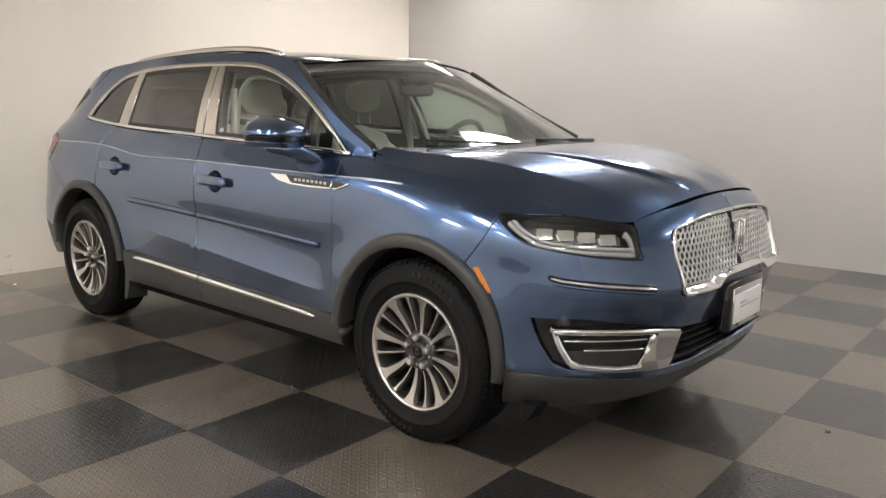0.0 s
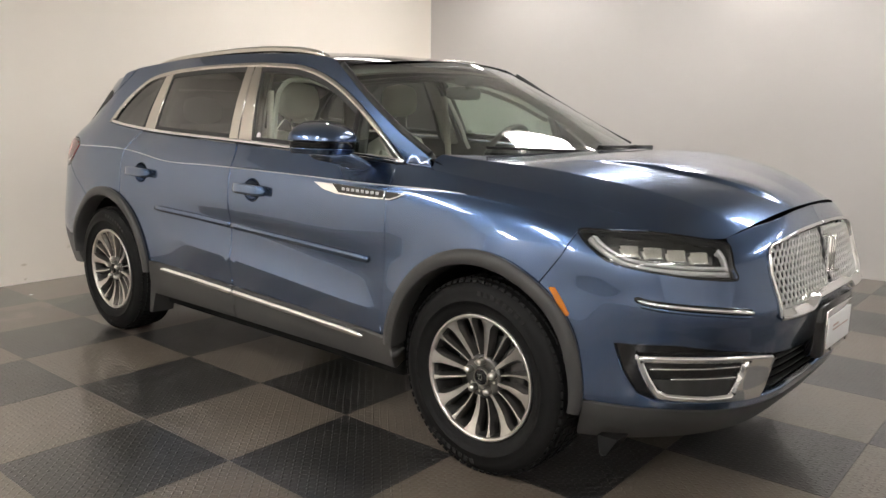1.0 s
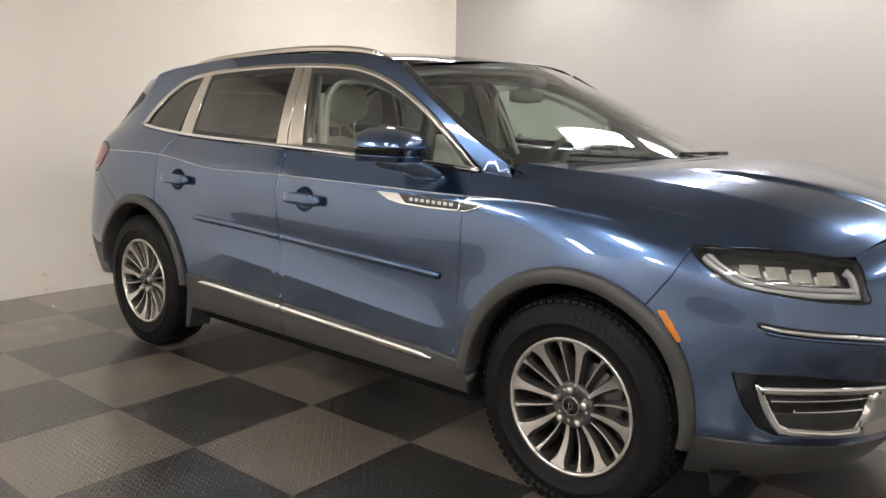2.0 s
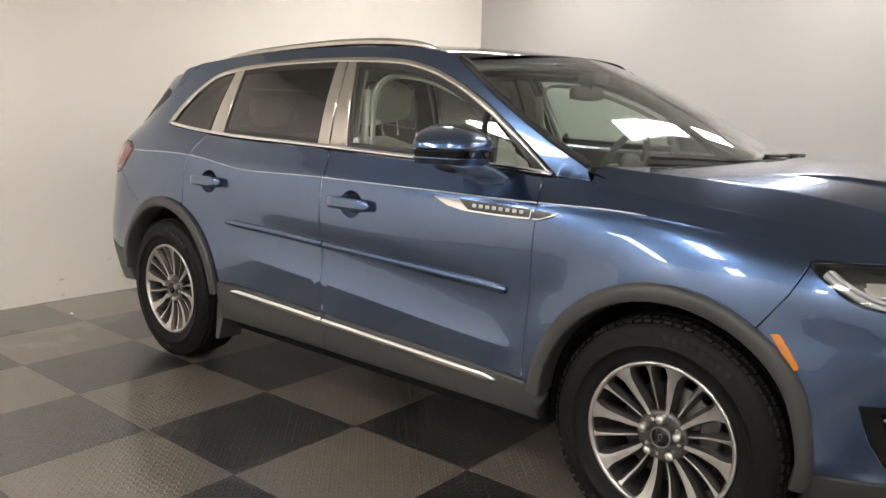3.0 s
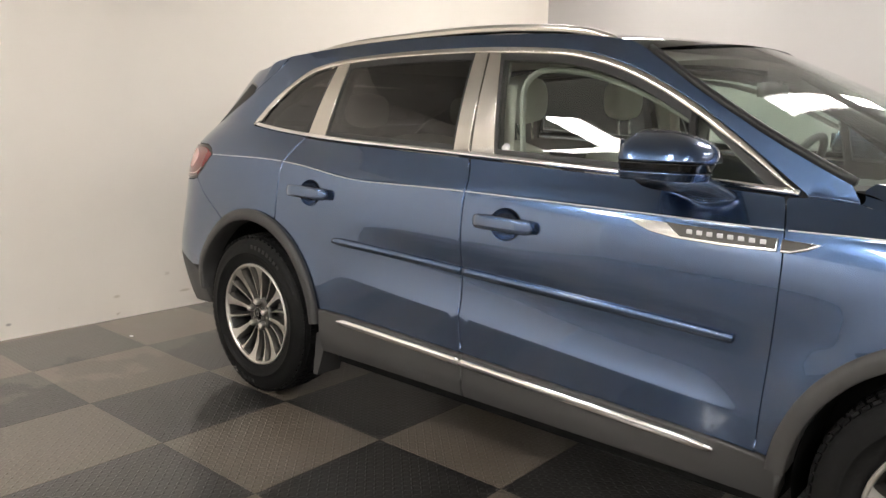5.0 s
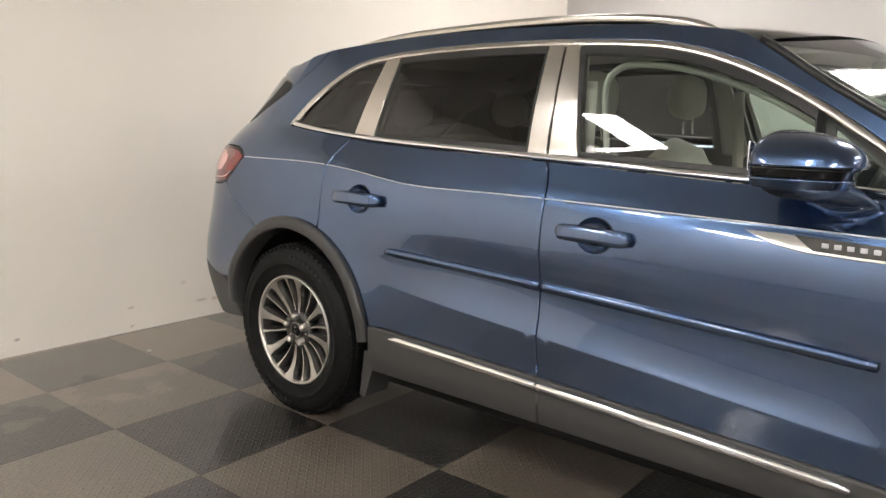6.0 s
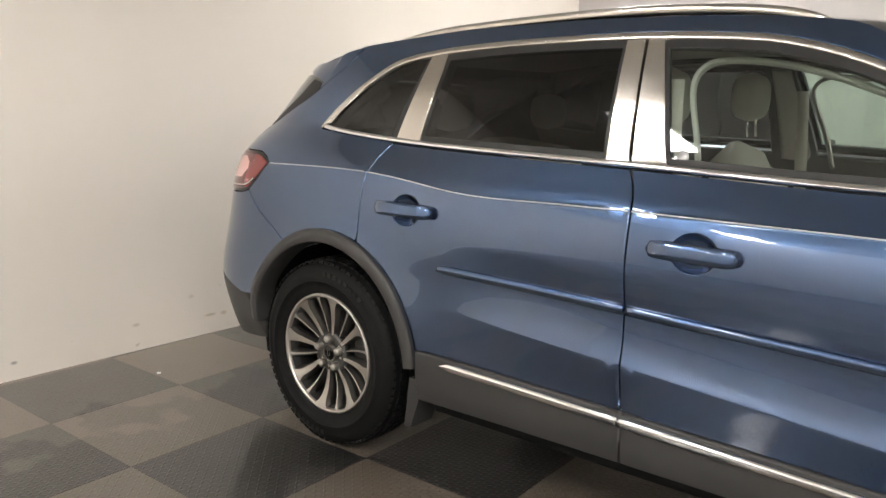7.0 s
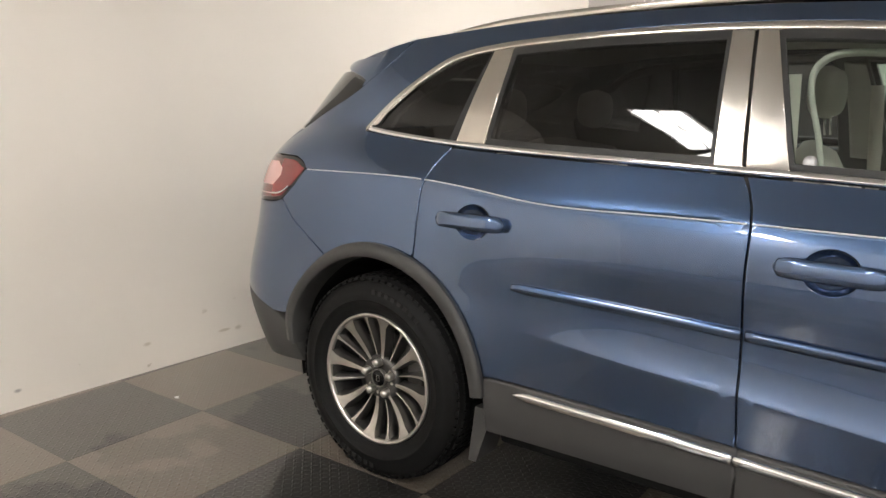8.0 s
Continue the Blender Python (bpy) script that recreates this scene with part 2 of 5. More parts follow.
def inside(q, poly):
    x, y = q[:, 0][:, None], q[:, 1][:, None]
    a, b = poly, np.roll(poly, -1, 0)
    cross = (a[:, 1] > y) != (b[:, 1] > y)
    with np.errstate(divide="ignore", invalid="ignore"):
        xi = (b[:, 0] - a[:, 0]) * (y - a[:, 1]) / (b[:, 1] - a[:, 1]) + a[:, 0]
    return (cross & (x < xi)).sum(1) % 2 == 1


def edge_distance(q, poly):
    a, b = poly[None], np.roll(poly, -1, 0)[None]
    d = b - a
    t = np.clip(((q[:, None] - a) * d).sum(-1) / np.maximum((d * d).sum(-1), 1e-12), 0, 1)
    return np.sqrt((((a + t[..., None] * d) - q[:, None]) ** 2).sum(-1).min(1))


def shrink(poly, d):
    """Move a polygon's edge inwards by d."""
    p = np.array(poly, float)
    if ((p[:, 0] * np.roll(p[:, 1], -1) - np.roll(p[:, 0], -1) * p[:, 1]).sum()) < 0:
        p = p[::-1]
    e = np.roll(p, -1, 0) - p
    e /= np.maximum(np.linalg.norm(e, axis=1, keepdims=True), 1e-9)
    n = np.c_[-e[:, 1], e[:, 0]]
    m = n + np.roll(n, 1, 0)
    m /= np.maximum((m * m).sum(1, keepdims=True) / 2, 0.35)
    return p + m * d


from mathutils.geometry import delaunay_2d_cdt


def sheet(poly, holes=(), step=0.04, lines=(), surf=None, depth=0.02, gap=0.0, out=0.0, round_=0.003, both=False, left=False, rim_step=0.02, bulge=0.0):
    """A panel of the skin: a polygon in (along, height), laid on the skin with a rolled edge. Returns a bmesh and its normals."""
    surf = surf or skin
    key = (np.asarray(poly, float).tobytes(), tuple(np.asarray(h, float).tobytes() for h in holes), step, depth, gap, out, round_, rim_step, bulge)
    if key not in CUT:
        CUT[key] = cut_sheet(poly, holes, step, lines, surf, depth, gap, out, round_, rim_step, bulge)
    verts, norms, fl = CUT[key]
    if both or left:
        mv, mn = verts * (1, -1, 1), norms * (1, -1, 1)
        mf = [tuple(reversed(f)) for f in fl]
        if left and not both:
            verts, norms, fl = mv, mn, mf
        else:
            k = len(verts)
            fl = fl + [tuple(i + k for i in f) for f in mf]
            verts, norms = np.r_[verts, mv], np.r_[norms, mn]
    bm = bmesh.new()
    bv = [bm.verts.new(v) for v in verts]
    for f in fl:
        try:
            bm.faces.new([bv[i] for i in f])
        except ValueError:
            pass
    return bm, norms


CUT = {}


def cut_sheet(poly, holes, step, lines, surf, depth, gap, out, round_, rim_step, bulge):
    """The points, normals and faces of such a panel on the right side."""
    rings = [dense(shrink(poly, gap), rim_step)] + [dense(shrink(h, -gap), rim_step)[::-1] for h in holes]
    ring_in = [dense(shrink(poly, gap + round_), rim_step)] + [dense(shrink(h, -gap - round_), rim_step)[::-1] for h in holes]
    lo, hi = rings[0].min(0), rings[0].max(0)
    gx, gz = np.meshgrid(np.arange(lo[0] + step / 2, hi[0], step), np.arange(lo[1] + step / 2, hi[1], step))
    grid = np.c_[gx.ravel(), gz.ravel()]
    runs = [dense(ln, step, False) for ln in lines]
    if runs:
        every = np.concatenate(runs)
        grid = grid[np.sqrt(((grid[:, None] - every[None]) ** 2).sum(-1)).min(1) > step * 0.4]

    def within(q, near):
        keep = inside(q, ring_in[0])
        for h in ring_in[1:]:
            keep &= ~inside(q, h)
        for r in ring_in:
            keep &= edge_distance(q, r) > near
        return keep

    grid = grid[within(grid, step * 0.4)]
    pts, edges, n = [], [], 0
    for r in ring_in:
        pts.append(r)
        edges += [(n + i, n + (i + 1) % len(r)) for i in range(len(r))]
        n += len(r)
    for r in runs:
        ok = within(r, 0.004)
        ids = np.cumsum(ok) - 1
        edges += [(n + ids[i], n + ids[i + 1]) for i in range(len(r) - 1) if ok[i] and ok[i + 1]]
        pts.append(r[ok])
        n += int(ok.sum())
    pts = np.concatenate(pts + [grid])
    edges = [(int(a), int(b)) for a, b in edges]
    vs, _, fs, *_ = delaunay_2d_cdt([Vector(p) for p in pts], edges, [], 0, 1e-6)
    q = np.array([tuple(v) for v in vs])
    fs = [f for f in fs]
    cen = np.array([q[list(f)].mean(0) for f in fs])
    ok = inside(cen, ring_in[0])
    for h in ring_in[1:]:
        ok &= ~inside(cen, h)
    fs = [f for f, o in zip(fs, ok) if o]
    lift = out + (bulge * np.clip(edge_distance(q, ring_in[0]) / 0.03, 0, 1) ** 0.5 if bulge else 0.0)
    p3 = surf(q[:, 0], q[:, 1], np.broadcast_to(lift, len(q)))
    nn = skin_normal(q[:, 0], q[:, 1]) if surf is skin else surf_normal(surf, q[:, 0], q[:, 1])
    verts, norms, faces = list(p3), list(nn), [tuple(f) for f in fs]
    for r_in, r in zip(ring_in, rings):
        rin = r_in
        ro = r[np.argmin(((rin[:, None] - r[None]) ** 2).sum(-1), 1)] if len(r) != len(rin) else r
        nrm = skin_normal(rin[:, 0], rin[:, 1]) if surf is skin else surf_normal(surf, rin[:, 0], rin[:, 1])
        p0 = surf(rin[:, 0], rin[:, 1], np.full(len(rin), out))
        p1 = surf(ro[:, 0], ro[:, 1], np.full(len(rin), out - round_))
        p2 = surf(ro[:, 0], ro[:, 1], np.full(len(rin), out - depth))
        side = p1 - (p0 - nrm * round_)
        side /= np.maximum(np.linalg.norm(side, axis=1, keepdims=True), 1e-9)
        k = len(verts)
        m = len(rin)
        verts += list(p0) + list(p1) + list(p2)
        norms += list(nrm) + list((nrm + side) / np.linalg.norm(nrm + side, axis=1, keepdims=True)) + list(side)
        for i in range(m):
            j = (i + 1) % m
            faces += [(k + i, k + m + i, k + m + j, k + j), (k + m + i, k + 2 * m + i, k + 2 * m + j, k + m + j)]
    verts, norms = np.array(verts), np.array(norms)
    # wind each face to agree with its normals
    fl = []
    for f in faces:
        a, b, c = verts[f[0]], verts[f[1]], verts[f[2]]
        fl.append(f if np.dot(np.cross(b - a, c - a), norms[list(f)].mean(0)) > 0 else f[::-1])
    return verts, norms, fl


def surf_normal(surf, u, v, e=0.002):
    n = np.cross(surf(u + e, v, np.zeros(len(u))) - surf(u - e, v, np.zeros(len(u))), surf(u, v + e, np.zeros(len(u))) - surf(u, v - e, np.zeros(len(u))))
    return n / np.maximum(np.linalg.norm(n, axis=-1, keepdims=True), 1e-9)


def panel(name, mat, parent, poly, sides=(False, True), label="", **kw):
    made = []
    for left in sides:
        bm, nn = sheet(poly, left=left, **kw)
        made.append(part(name, bm, mat, parent, label, True, nn))
    return made


def tube(bm, pts, r, n=8, closed=False, flat=1.0):
    """A round bar along points; r may be a list."""
    p = np.array(pts, float)
    k = len(p)
    rr = np.broadcast_to(r, k)
    t = np.gradient(p, axis=0)
    if closed:
        t = np.roll(p, -1, 0) - np.roll(p, 1, 0)
    t /= np.linalg.norm(t, axis=1, keepdims=True)
    up = np.array([0, 0, 1.0]) if abs(t[:, 2]).mean() < 0.8 else np.array([1.0, 0, 0])
    rings = []
    for i in range(k):
        a = np.cross(t[i], up)
        a /= np.linalg.norm(a)
        b = np.cross(a, t[i])
        rings.append([bm.verts.new(p[i] + rr[i] * (math.cos(w) * a + flat * math.sin(w) * b)) for w in np.arange(n) * 2 * math.pi / n])
    for i in range(k if closed else k - 1):
        A, B = rings[i], rings[(i + 1) % k]
        for j in range(n):
            bm.faces.new((A[j], A[(j + 1) % n], B[(j + 1) % n], B[j]))
    if not closed:
        bm.faces.new(rings[0][::-1])
        bm.faces.new(rings[-1])


def lathe(bm, prof, n=48, axis="y"):
    """Turn a profile of (radius, along) about the y axis. Radius 0 closes it."""
    rings = []
    for r, h in prof:
        if r < 1e-6:
            rings.append([bm.verts.new((0, h, 0))])
        else:
            rings.append([bm.verts.new((r * math.cos(w), h, r * math.sin(w))) for w in np.arange(n) * 2 * math.pi / n])
    for A, B in zip(rings[:-1], rings[1:]):
        if len(A) == 1 and len(B) == 1:
            continue
        for j in range(n):
            k = (j + 1) % n
            if len(A) == 1:
                bm.faces.new((A[0], B[k], B[j]))
            elif len(B) == 1:
                bm.faces.new((A[j], A[k], B[0]))
            else:
                bm.faces.new((A[j], A[k], B[k], B[j]))


def loft(bm, rows, close_ends=False, closed=False):
    """Faces between rows of points."""
    vs = [[bm.verts.new(p) for p in r] for r in rows]
    for A, B in zip(vs[:-1], vs[1:]):
        for j in range(len(A) if closed else len(A) - 1):
            k = (j + 1) % len(A)
            bm.faces.new((A[j], A[k], B[k], B[j]))
    if close_ends:
        bm.faces.new(vs[0][::-1])
        bm.faces.new(vs[-1])
    return vs

# ---- the car's shape: one skin for the sides and ends, in metres, x forward, y to the car's left ----


def spline(pts):
    """Natural cubic through (t, v) knots, straight beyond the ends."""
    k = np.array(pts, float)
    t, v = k[:, 0], k[:, 1]
    n, h = len(t), np.diff(t)
    m = np.eye(n)
    r = np.zeros(n)
    for i in range(1, n - 1):
        m[i, i - 1], m[i, i], m[i, i + 1] = h[i - 1], 2 * (h[i - 1] + h[i]), h[i]
        r[i] = 6 * ((v[i + 1] - v[i]) / h[i] - (v[i] - v[i - 1]) / h[i - 1])
    c = np.linalg.solve(m, r)

    def f(q):
        q = np.asarray(q, float)
        j = np.clip(np.searchsorted(t, q) - 1, 0, n - 2)
        qq = np.clip(q, t[0], t[-1])
        d, a, b = h[j], t[j + 1] - qq, qq - t[j]
        s = (c[j] * a**3 + c[j + 1] * b**3) / (6 * d) + (v[j] / d - c[j] * d / 6) * a + (v[j + 1] / d - c[j + 1] * d / 6) * b
        first = (v[1] - v[0]) / h[0] - c[1] * h[0] / 6
        last = (v[-1] - v[-2]) / h[-1] + c[-2] * h[-1] / 6
        return s + np.minimum(q - t[0], 0) * first + np.maximum(q - t[-1], 0) * last

    return f


def ramp(q, lo, hi):
    u = np.clip((np.asarray(q, float) - lo) / (hi - lo), 0, 1)
    return u * u * u * (u * (6 * u - 15) + 10)


# the plan outline at bumper height, from the tail's middle round the right side to the nose
OUTLINE = [(-2.40, 0), (-2.395, -0.38), (-2.345, -0.68), (-2.20, -0.855), (-1.87, -0.932), (-1.42, -0.945), (-0.7, -0.930), (0, -0.928),
           (0.7, -0.932), (1.42, -0.950), (1.75, -0.940), (2.00, -0.886), (2.19, -0.765), (2.31, -0.620), (2.378, -0.46), (2.405, -0.23), (2.412, 0)]
_o = np.array(OUTLINE)
_s = np.concatenate([[0], np.cumsum(np.hypot(*np.diff(_o, axis=0).T))])
_px, _py = spline(np.c_[_s, _o[:, 0]]), spline(np.c_[_s, _o[:, 1]])
_f = np.linspace(0, _s[-1], 4001)
_fl = np.concatenate([[0], np.cumsum(np.hypot(np.diff(_px(_f)), np.diff(_py(_f))))])
_fl -= np.interp(0.0, _px(_f), _fl)
A_TAIL, A_NOSE = _fl[0], _fl[-1]

belt = spline([(-2.1, 1.30), (-1.6, 1.283), (-1.2, 1.240), (-0.23, 1.200), (0.4, 1.172), (0.95, 1.142), (1.4, 1.095), (1.8, 1.02), (2.15, 0.965), (2.5, 0.93)])
crease = spline([(-2.0, 1.116), (-1.6, 1.118), (-1.24, 1.112), (-1.0, 1.088), (-0.82, 1.066), (-0.5, 1.060), (-0.19, 1.060), (0.12, 1.056), (0.55, 1.049), (0.92, 1.044), (1.22, 1.043), (1.5, 1.020), (1.8, 0.983), (2.1, 0.935)])
low = spline([(0.15, 0.16), (0.24, 0.065), (0.30, 0.03), (0.37, 0.017), (0.44, 0.014), (0.6, 0.011), (0.75, 0.012), (0.9, 0.008)])
fold = spline([(-1.0, 0.672), (-0.6, 0.638), (0.1, 0.582), (0.5, 0.548), (0.9, 0.520)])


def scoop(e):
    """The hollow of the doors above their lower fold, by the height over the fold."""
    up = 0.5 * (e + np.sqrt(e * e + 0.006**2))
    rise = 0.027 * (1 - np.exp(-up / 0.062)) - 0.0155 * ramp(e, 0.12, 0.30)
    return rise - 0.0115 * np.clip(1 + np.minimum(e, 0) / 0.15, 0, 1) ** 1.4


high = spline([(0, 0.012), (0.25, 0.009), (0.5, 0.014), (0.75, 0.043), (1.0, 0.105), (1.15, 0.15)])
tumble = spline([(0, 0.105), (0.1, 0.1336), (0.2, 0.1694), (0.3, 0.2124), (0.4, 0.2626), (0.46, 0.302)])
nose_back = spline([(0.15, -0.20), (0.25, -0.13), (0.35, -0.06), (0.5, -0.035), (0.66, 0.0), (0.72, 0.0), (0.8, -0.025), (0.9, -0.05), (0.97, -0.078), (1.05, -0.13)])
tail_in = spline([(0.15, 0.25), (0.3, 0.12), (0.45, 0.03), (0.55, -0.01), (0.7, 0.0), (0.9, 0.06), (1.05, 0.09), (1.15, 0.13), (1.28, 0.23), (1.4, 0.33), (1.52, 0.43), (1.6, 0.52)])


def inset(x, z):
    b = belt(x)
    h = (z - 0.75) / (b - 0.75)
    i = np.where(z < 0.75, low(np.minimum(z, 0.75)), np.where(h < 1, high(np.clip(h, 0, 1)), tumble(z - b) + ramp(x, 0.95, 1.6) * (high(np.maximum(h, 1)) - tumble(z - b))))
    i = i + scoop(z - fold(np.clip(x, -1.0, 0.95))) * ramp(x, -0.95, -0.35) * ramp(x, 0.98, 0.70) * ramp(z, 0.92, 0.84)
    for ax, k in ((1.424, 0.020), (-1.424, 0.014)):
        r = np.hypot(x - ax, z - 0.365)
        i = i - k * np.exp(-(((r - 0.44) / 0.10) ** 2)) * ramp(z, 0.25, 0.45)
    e = z - crease(x)
    fade = ramp(x, 2.2, 1.7) * ramp(x, -2.3, -1.9)
    i = i + 0.012 * ramp(h, 0.6, 1.0) + 0.028 * ramp(x, -0.7, -1.3) * ramp(h, 0.7, 1.05)
    return i + 0.10 * fade * ((np.sqrt(e * e + 0.003**2) + e) * 0.5 * ramp(e, 0.14, 0.0) - 0.012 * ramp(abs(e), 0.10, 0.0)) - 0.0018 * fade * np.exp(-((e / 0.004) ** 2))


def skin(a, z, out=0.0):
    """A point of the right side's skin: a runs along the outline (a = x along the doors), z is the height, out lifts it off."""
    a, z = np.asarray(a, float), np.asarray(z, float)
    s = np.interp(a, _fl, _f)
    x0, y0 = _px(s), _py(s)
    i = inset(np.clip(x0, -2.2, 2.3), z)
    x = x0 + ramp(x0, 1.35, 2.25) * nose_back(z) + ramp(x0, -1.35, -2.25) * tail_in(z)
    y = y0 * (1 - i / 0.95)
    p = np.stack(np.broadcast_arrays(x, y, z), -1)
    if np.any(out):
        p = p + np.asarray(out)[..., None] * skin_normal(a, z)
    return p


def skin_normal(a, z, e=0.0012):
    u = skin(np.asarray(a) + e, z) - skin(np.asarray(a) - e, z)
    v = skin(a, np.asarray(z) + e) - skin(a, np.asarray(z) - e)
    n = np.cross(u, v)
    return n / np.linalg.norm(n, axis=-1, keepdims=True)

# ---- the room ----
ROOM_H = 2.95
CORNER = Vector((-3.0, 3.68, 0))
TURN_REAR, TURN_FAR, TURN_TILES = 0.2, 3.6, 1.2
TILE = 0.6096


def slab(name, p, q, thick, mat, label, height=ROOM_H, cat="wall"):
    """A wall from p to q, its face on the left of the way from p to q."""
    p, q = Vector(p), Vector(q)
    d = (q - p).normalized()
    n = Vector((-d.y, d.x, 0))
    bm = bmesh.new()
    k = max(2, int((q - p).length / 0.5))
    rows = []
    for off in (0, -thick):
        rows.append([p + (q - p) * i / k + n * off for i in range(k + 1)])
    lo = [bm.verts.new(v) for v in rows[0] + rows[1][::-1]]
    hi = [bm.verts.new(v.co + Vector((0, 0, height))) for v in lo]
    m = len(lo)
    for i in range(m):
        bm.faces.new((lo[i], hi[i], hi[(i + 1) % m], lo[(i + 1) % m]))
    bm.faces.new(lo)
    bm.faces.new(hi[::-1])
    bmesh.ops.recalc_face_normals(bm, faces=bm.faces)
    return tagged(link(name, bm, mat, smooth=False), label, cat, kind="structure")


rear_dir = Vector((math.sin(radians(TURN_REAR)), math.cos(radians(TURN_REAR)), 0))
far_dir = Vector((math.cos(radians(TURN_FAR)), math.sin(radians(TURN_FAR)), 0))
rear_end = CORNER - rear_dir * 10.6
far_end = CORNER + far_dir * 10.5
back_end = Vector((far_end.x, rear_end.y, 0))
slab("wall_rear", CORNER, rear_end, 0.12, WALL_REAR, "cream-white painted wall with scuffs near the floor")
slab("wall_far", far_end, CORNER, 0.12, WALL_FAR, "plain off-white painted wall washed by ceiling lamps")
slab("wall_front", back_end, far_end, 0.12, WALLP, "plain off-white painted wall")
slab("wall_back", rear_end, back_end, 0.12, WALLP, "plain off-white painted wall")


def flat(name, z0, z1, mat, label, cat):
    bm = bmesh.new()
    ps = [rear_end, back_end, far_end, CORNER]
    lo = [bm.verts.new((v.x, v.y, z0)) for v in ps]
    hi = [bm.verts.new((v.x, v.y, z1)) for v in ps]
    for i in range(4):
        bm.faces.new((lo[i], lo[(i + 1) % 4], hi[(i + 1) % 4], hi[i]))
    bm.faces.new(lo[::-1])
    bm.faces.new(hi)
    return tagged(link(name, bm, mat, smooth=False), label, cat, kind="structure")


floor = flat("floor", -0.15, -0.012, SEAL, "floor of interlocking dark and grey raised-tread plastic tiles", "floor")
ceiling = flat("ceiling", ROOM_H, ROOM_H + 0.1, CEIL, "plain off-white painted ceiling", "ceiling")


def troffer(x, y, turn=0.0, length=1.22, width=0.32):
    lamp = tagged(base("ceiling_light", x, y, ROOM_H), "white ceiling light with bright proud diffuser strips", "ceiling light", "ceiling lights")
    lamp.rotation_euler[2] = radians(turn)
    bm = bmesh.new()
    for sx, sy, w, l in ((-1, 0, 0.03, length), (1, 0, 0.03, length), (0, -1, width + 0.06, 0.03), (0, 1, width + 0.06, 0.03)):
        box(bm, (sx * (width / 2 + 0.015), sy * (length / 2 + 0.015), -0.012), (w, l, 0.022), 0.003)
    part("frame", bm, LAMP_FRAME, lamp)
    for s in (-1, 1):
        for e in (-1, 1):
            bm = bmesh.new()
            box(bm, (s * width * 0.25, e * length * 0.25, -0.027), (width * 0.37, length * 0.455, 0.05), 0.006)
            part("diffuser", bm, LAMP, lamp)
    return lamp


first = troffer(-1.5, -3.5)
for x in (-1.5, 0.7, 2.9, 5.1):
    for y in (-6.1, -3.5):
        if (x, y) != (-1.5, -3.5):
            copy_thing(first, pose(x, y, ROOM_H))
narrow = troffer(-1.4, 1.5, 0, 1.22, 0.2)
narrow["label"] = "narrow white ceiling light with bright diffuser strips"
for x in (0.8, 3.0, 5.2):
    copy_thing(narrow, pose(x, 1.5, ROOM_H))
small = troffer(-1.5, 2.92, 0, 0.8, 0.2)
small["label"] = "small recessed white ceiling light close to the wall"
copy_thing(small, pose(0.75, 3.06, ROOM_H))
copy_thing(small, pose(3.0, 3.2, ROOM_H))
# unseen extra light, added to brighten the far wall's right end and floor
copy_thing(small, pose(5.2, 3.3, ROOM_H))

# ---- the car ----
car = tagged(base("car", 0, 0), "glossy metallic blue five-door crossover car with chrome trim", "car")
CAR_BODY.append(car)
MID = A_NOSE


def poly(*runs):
    return np.concatenate([np.atleast_2d(np.array(r, float)) for r in runs])


def arc(cx, cz, rx, rz, a0, a1, n=16):
    w = np.radians(np.linspace(a0, a1, n))
    return np.c_[cx + rx * np.cos(w), cz + rz * np.sin(w)]


def clad_top(a):
    return 0.452 - 0.034 * np.asarray(a)


FX, RX = 1.424, -1.424
gap_b = spline([(0.28, -0.155), (0.62, -0.175), (1.0, -0.183), (1.1, -0.190), (1.19, -0.226), (1.6, -0.262)])
gap_a = spline([(0.28, 0.915), (0.42, 0.913), (0.61, 0.917), (0.94, 0.930), (1.03, 0.924), (1.14, 0.895)])
win_low = spline([(-1.62, 1.272), (-1.2, 1.228), (-0.79, 1.206), (-0.31, 1.188), (0.03, 1.174), (0.3, 1.162), (0.85, 1.140), (0.96, 1.132)])
WIN_TOP = curve_pts([(-1.618, 1.284), (-1.53, 1.352), (-1.426, 1.431), (-1.29, 1.522), (-1.20, 1.553), (-1.10, 1.569), (-0.967, 1.581), (-0.623, 1.595), (-0.261, 1.594),
                     (0.024, 1.578), (0.168, 1.557), (0.312, 1.516), (0.453, 1.457), (0.588, 1.385), (0.715, 1.305), (0.834, 1.221), (0.955, 1.134)], 4)
SCREEN_EDGE = curve_pts([(1.055, 1.172), (0.926, 1.236), (0.818, 1.293), (0.70, 1.361), (0.571, 1.438), (0.47, 1.505), (0.385, 1.560)], 4)
ROOF_EDGE = curve_pts([(0.385, 1.560), (0.33, 1.588), (0.243, 1.607), (-0.015, 1.634), (-0.492, 1.650), (-1.016, 1.640), (-1.26, 1.622), (-1.45, 1.603)], 4)
GATE_EDGE = curve_pts([(-1.45, 1.603), (-1.53, 1.535), (-1.64, 1.487), (-1.90, 1.425), (-2.079, 1.351), (-2.16, 1.303), (-2.20, 1.265), (-2.25, 1.21), (-2.285, 1.166)], 4)
TAIL_LAMP = curve_pts([(-2.285, 1.158), (-2.15, 1.164), (-2.006, 1.161), (-1.93, 1.143), (-1.878, 1.119), (-1.93, 1.058), (-2.0, 1.0), (-2.06, 0.985), (-2.15, 0.980), (-2.285, 0.980)], 4, True)


def creased(a0, a1):
    a = np.arange(a0, a1, 0.025)
    return [np.c_[a, crease(a) + d] for d in (-0.010, -0.005, -0.0025, 0.0, 0.0025, 0.005, 0.010)]


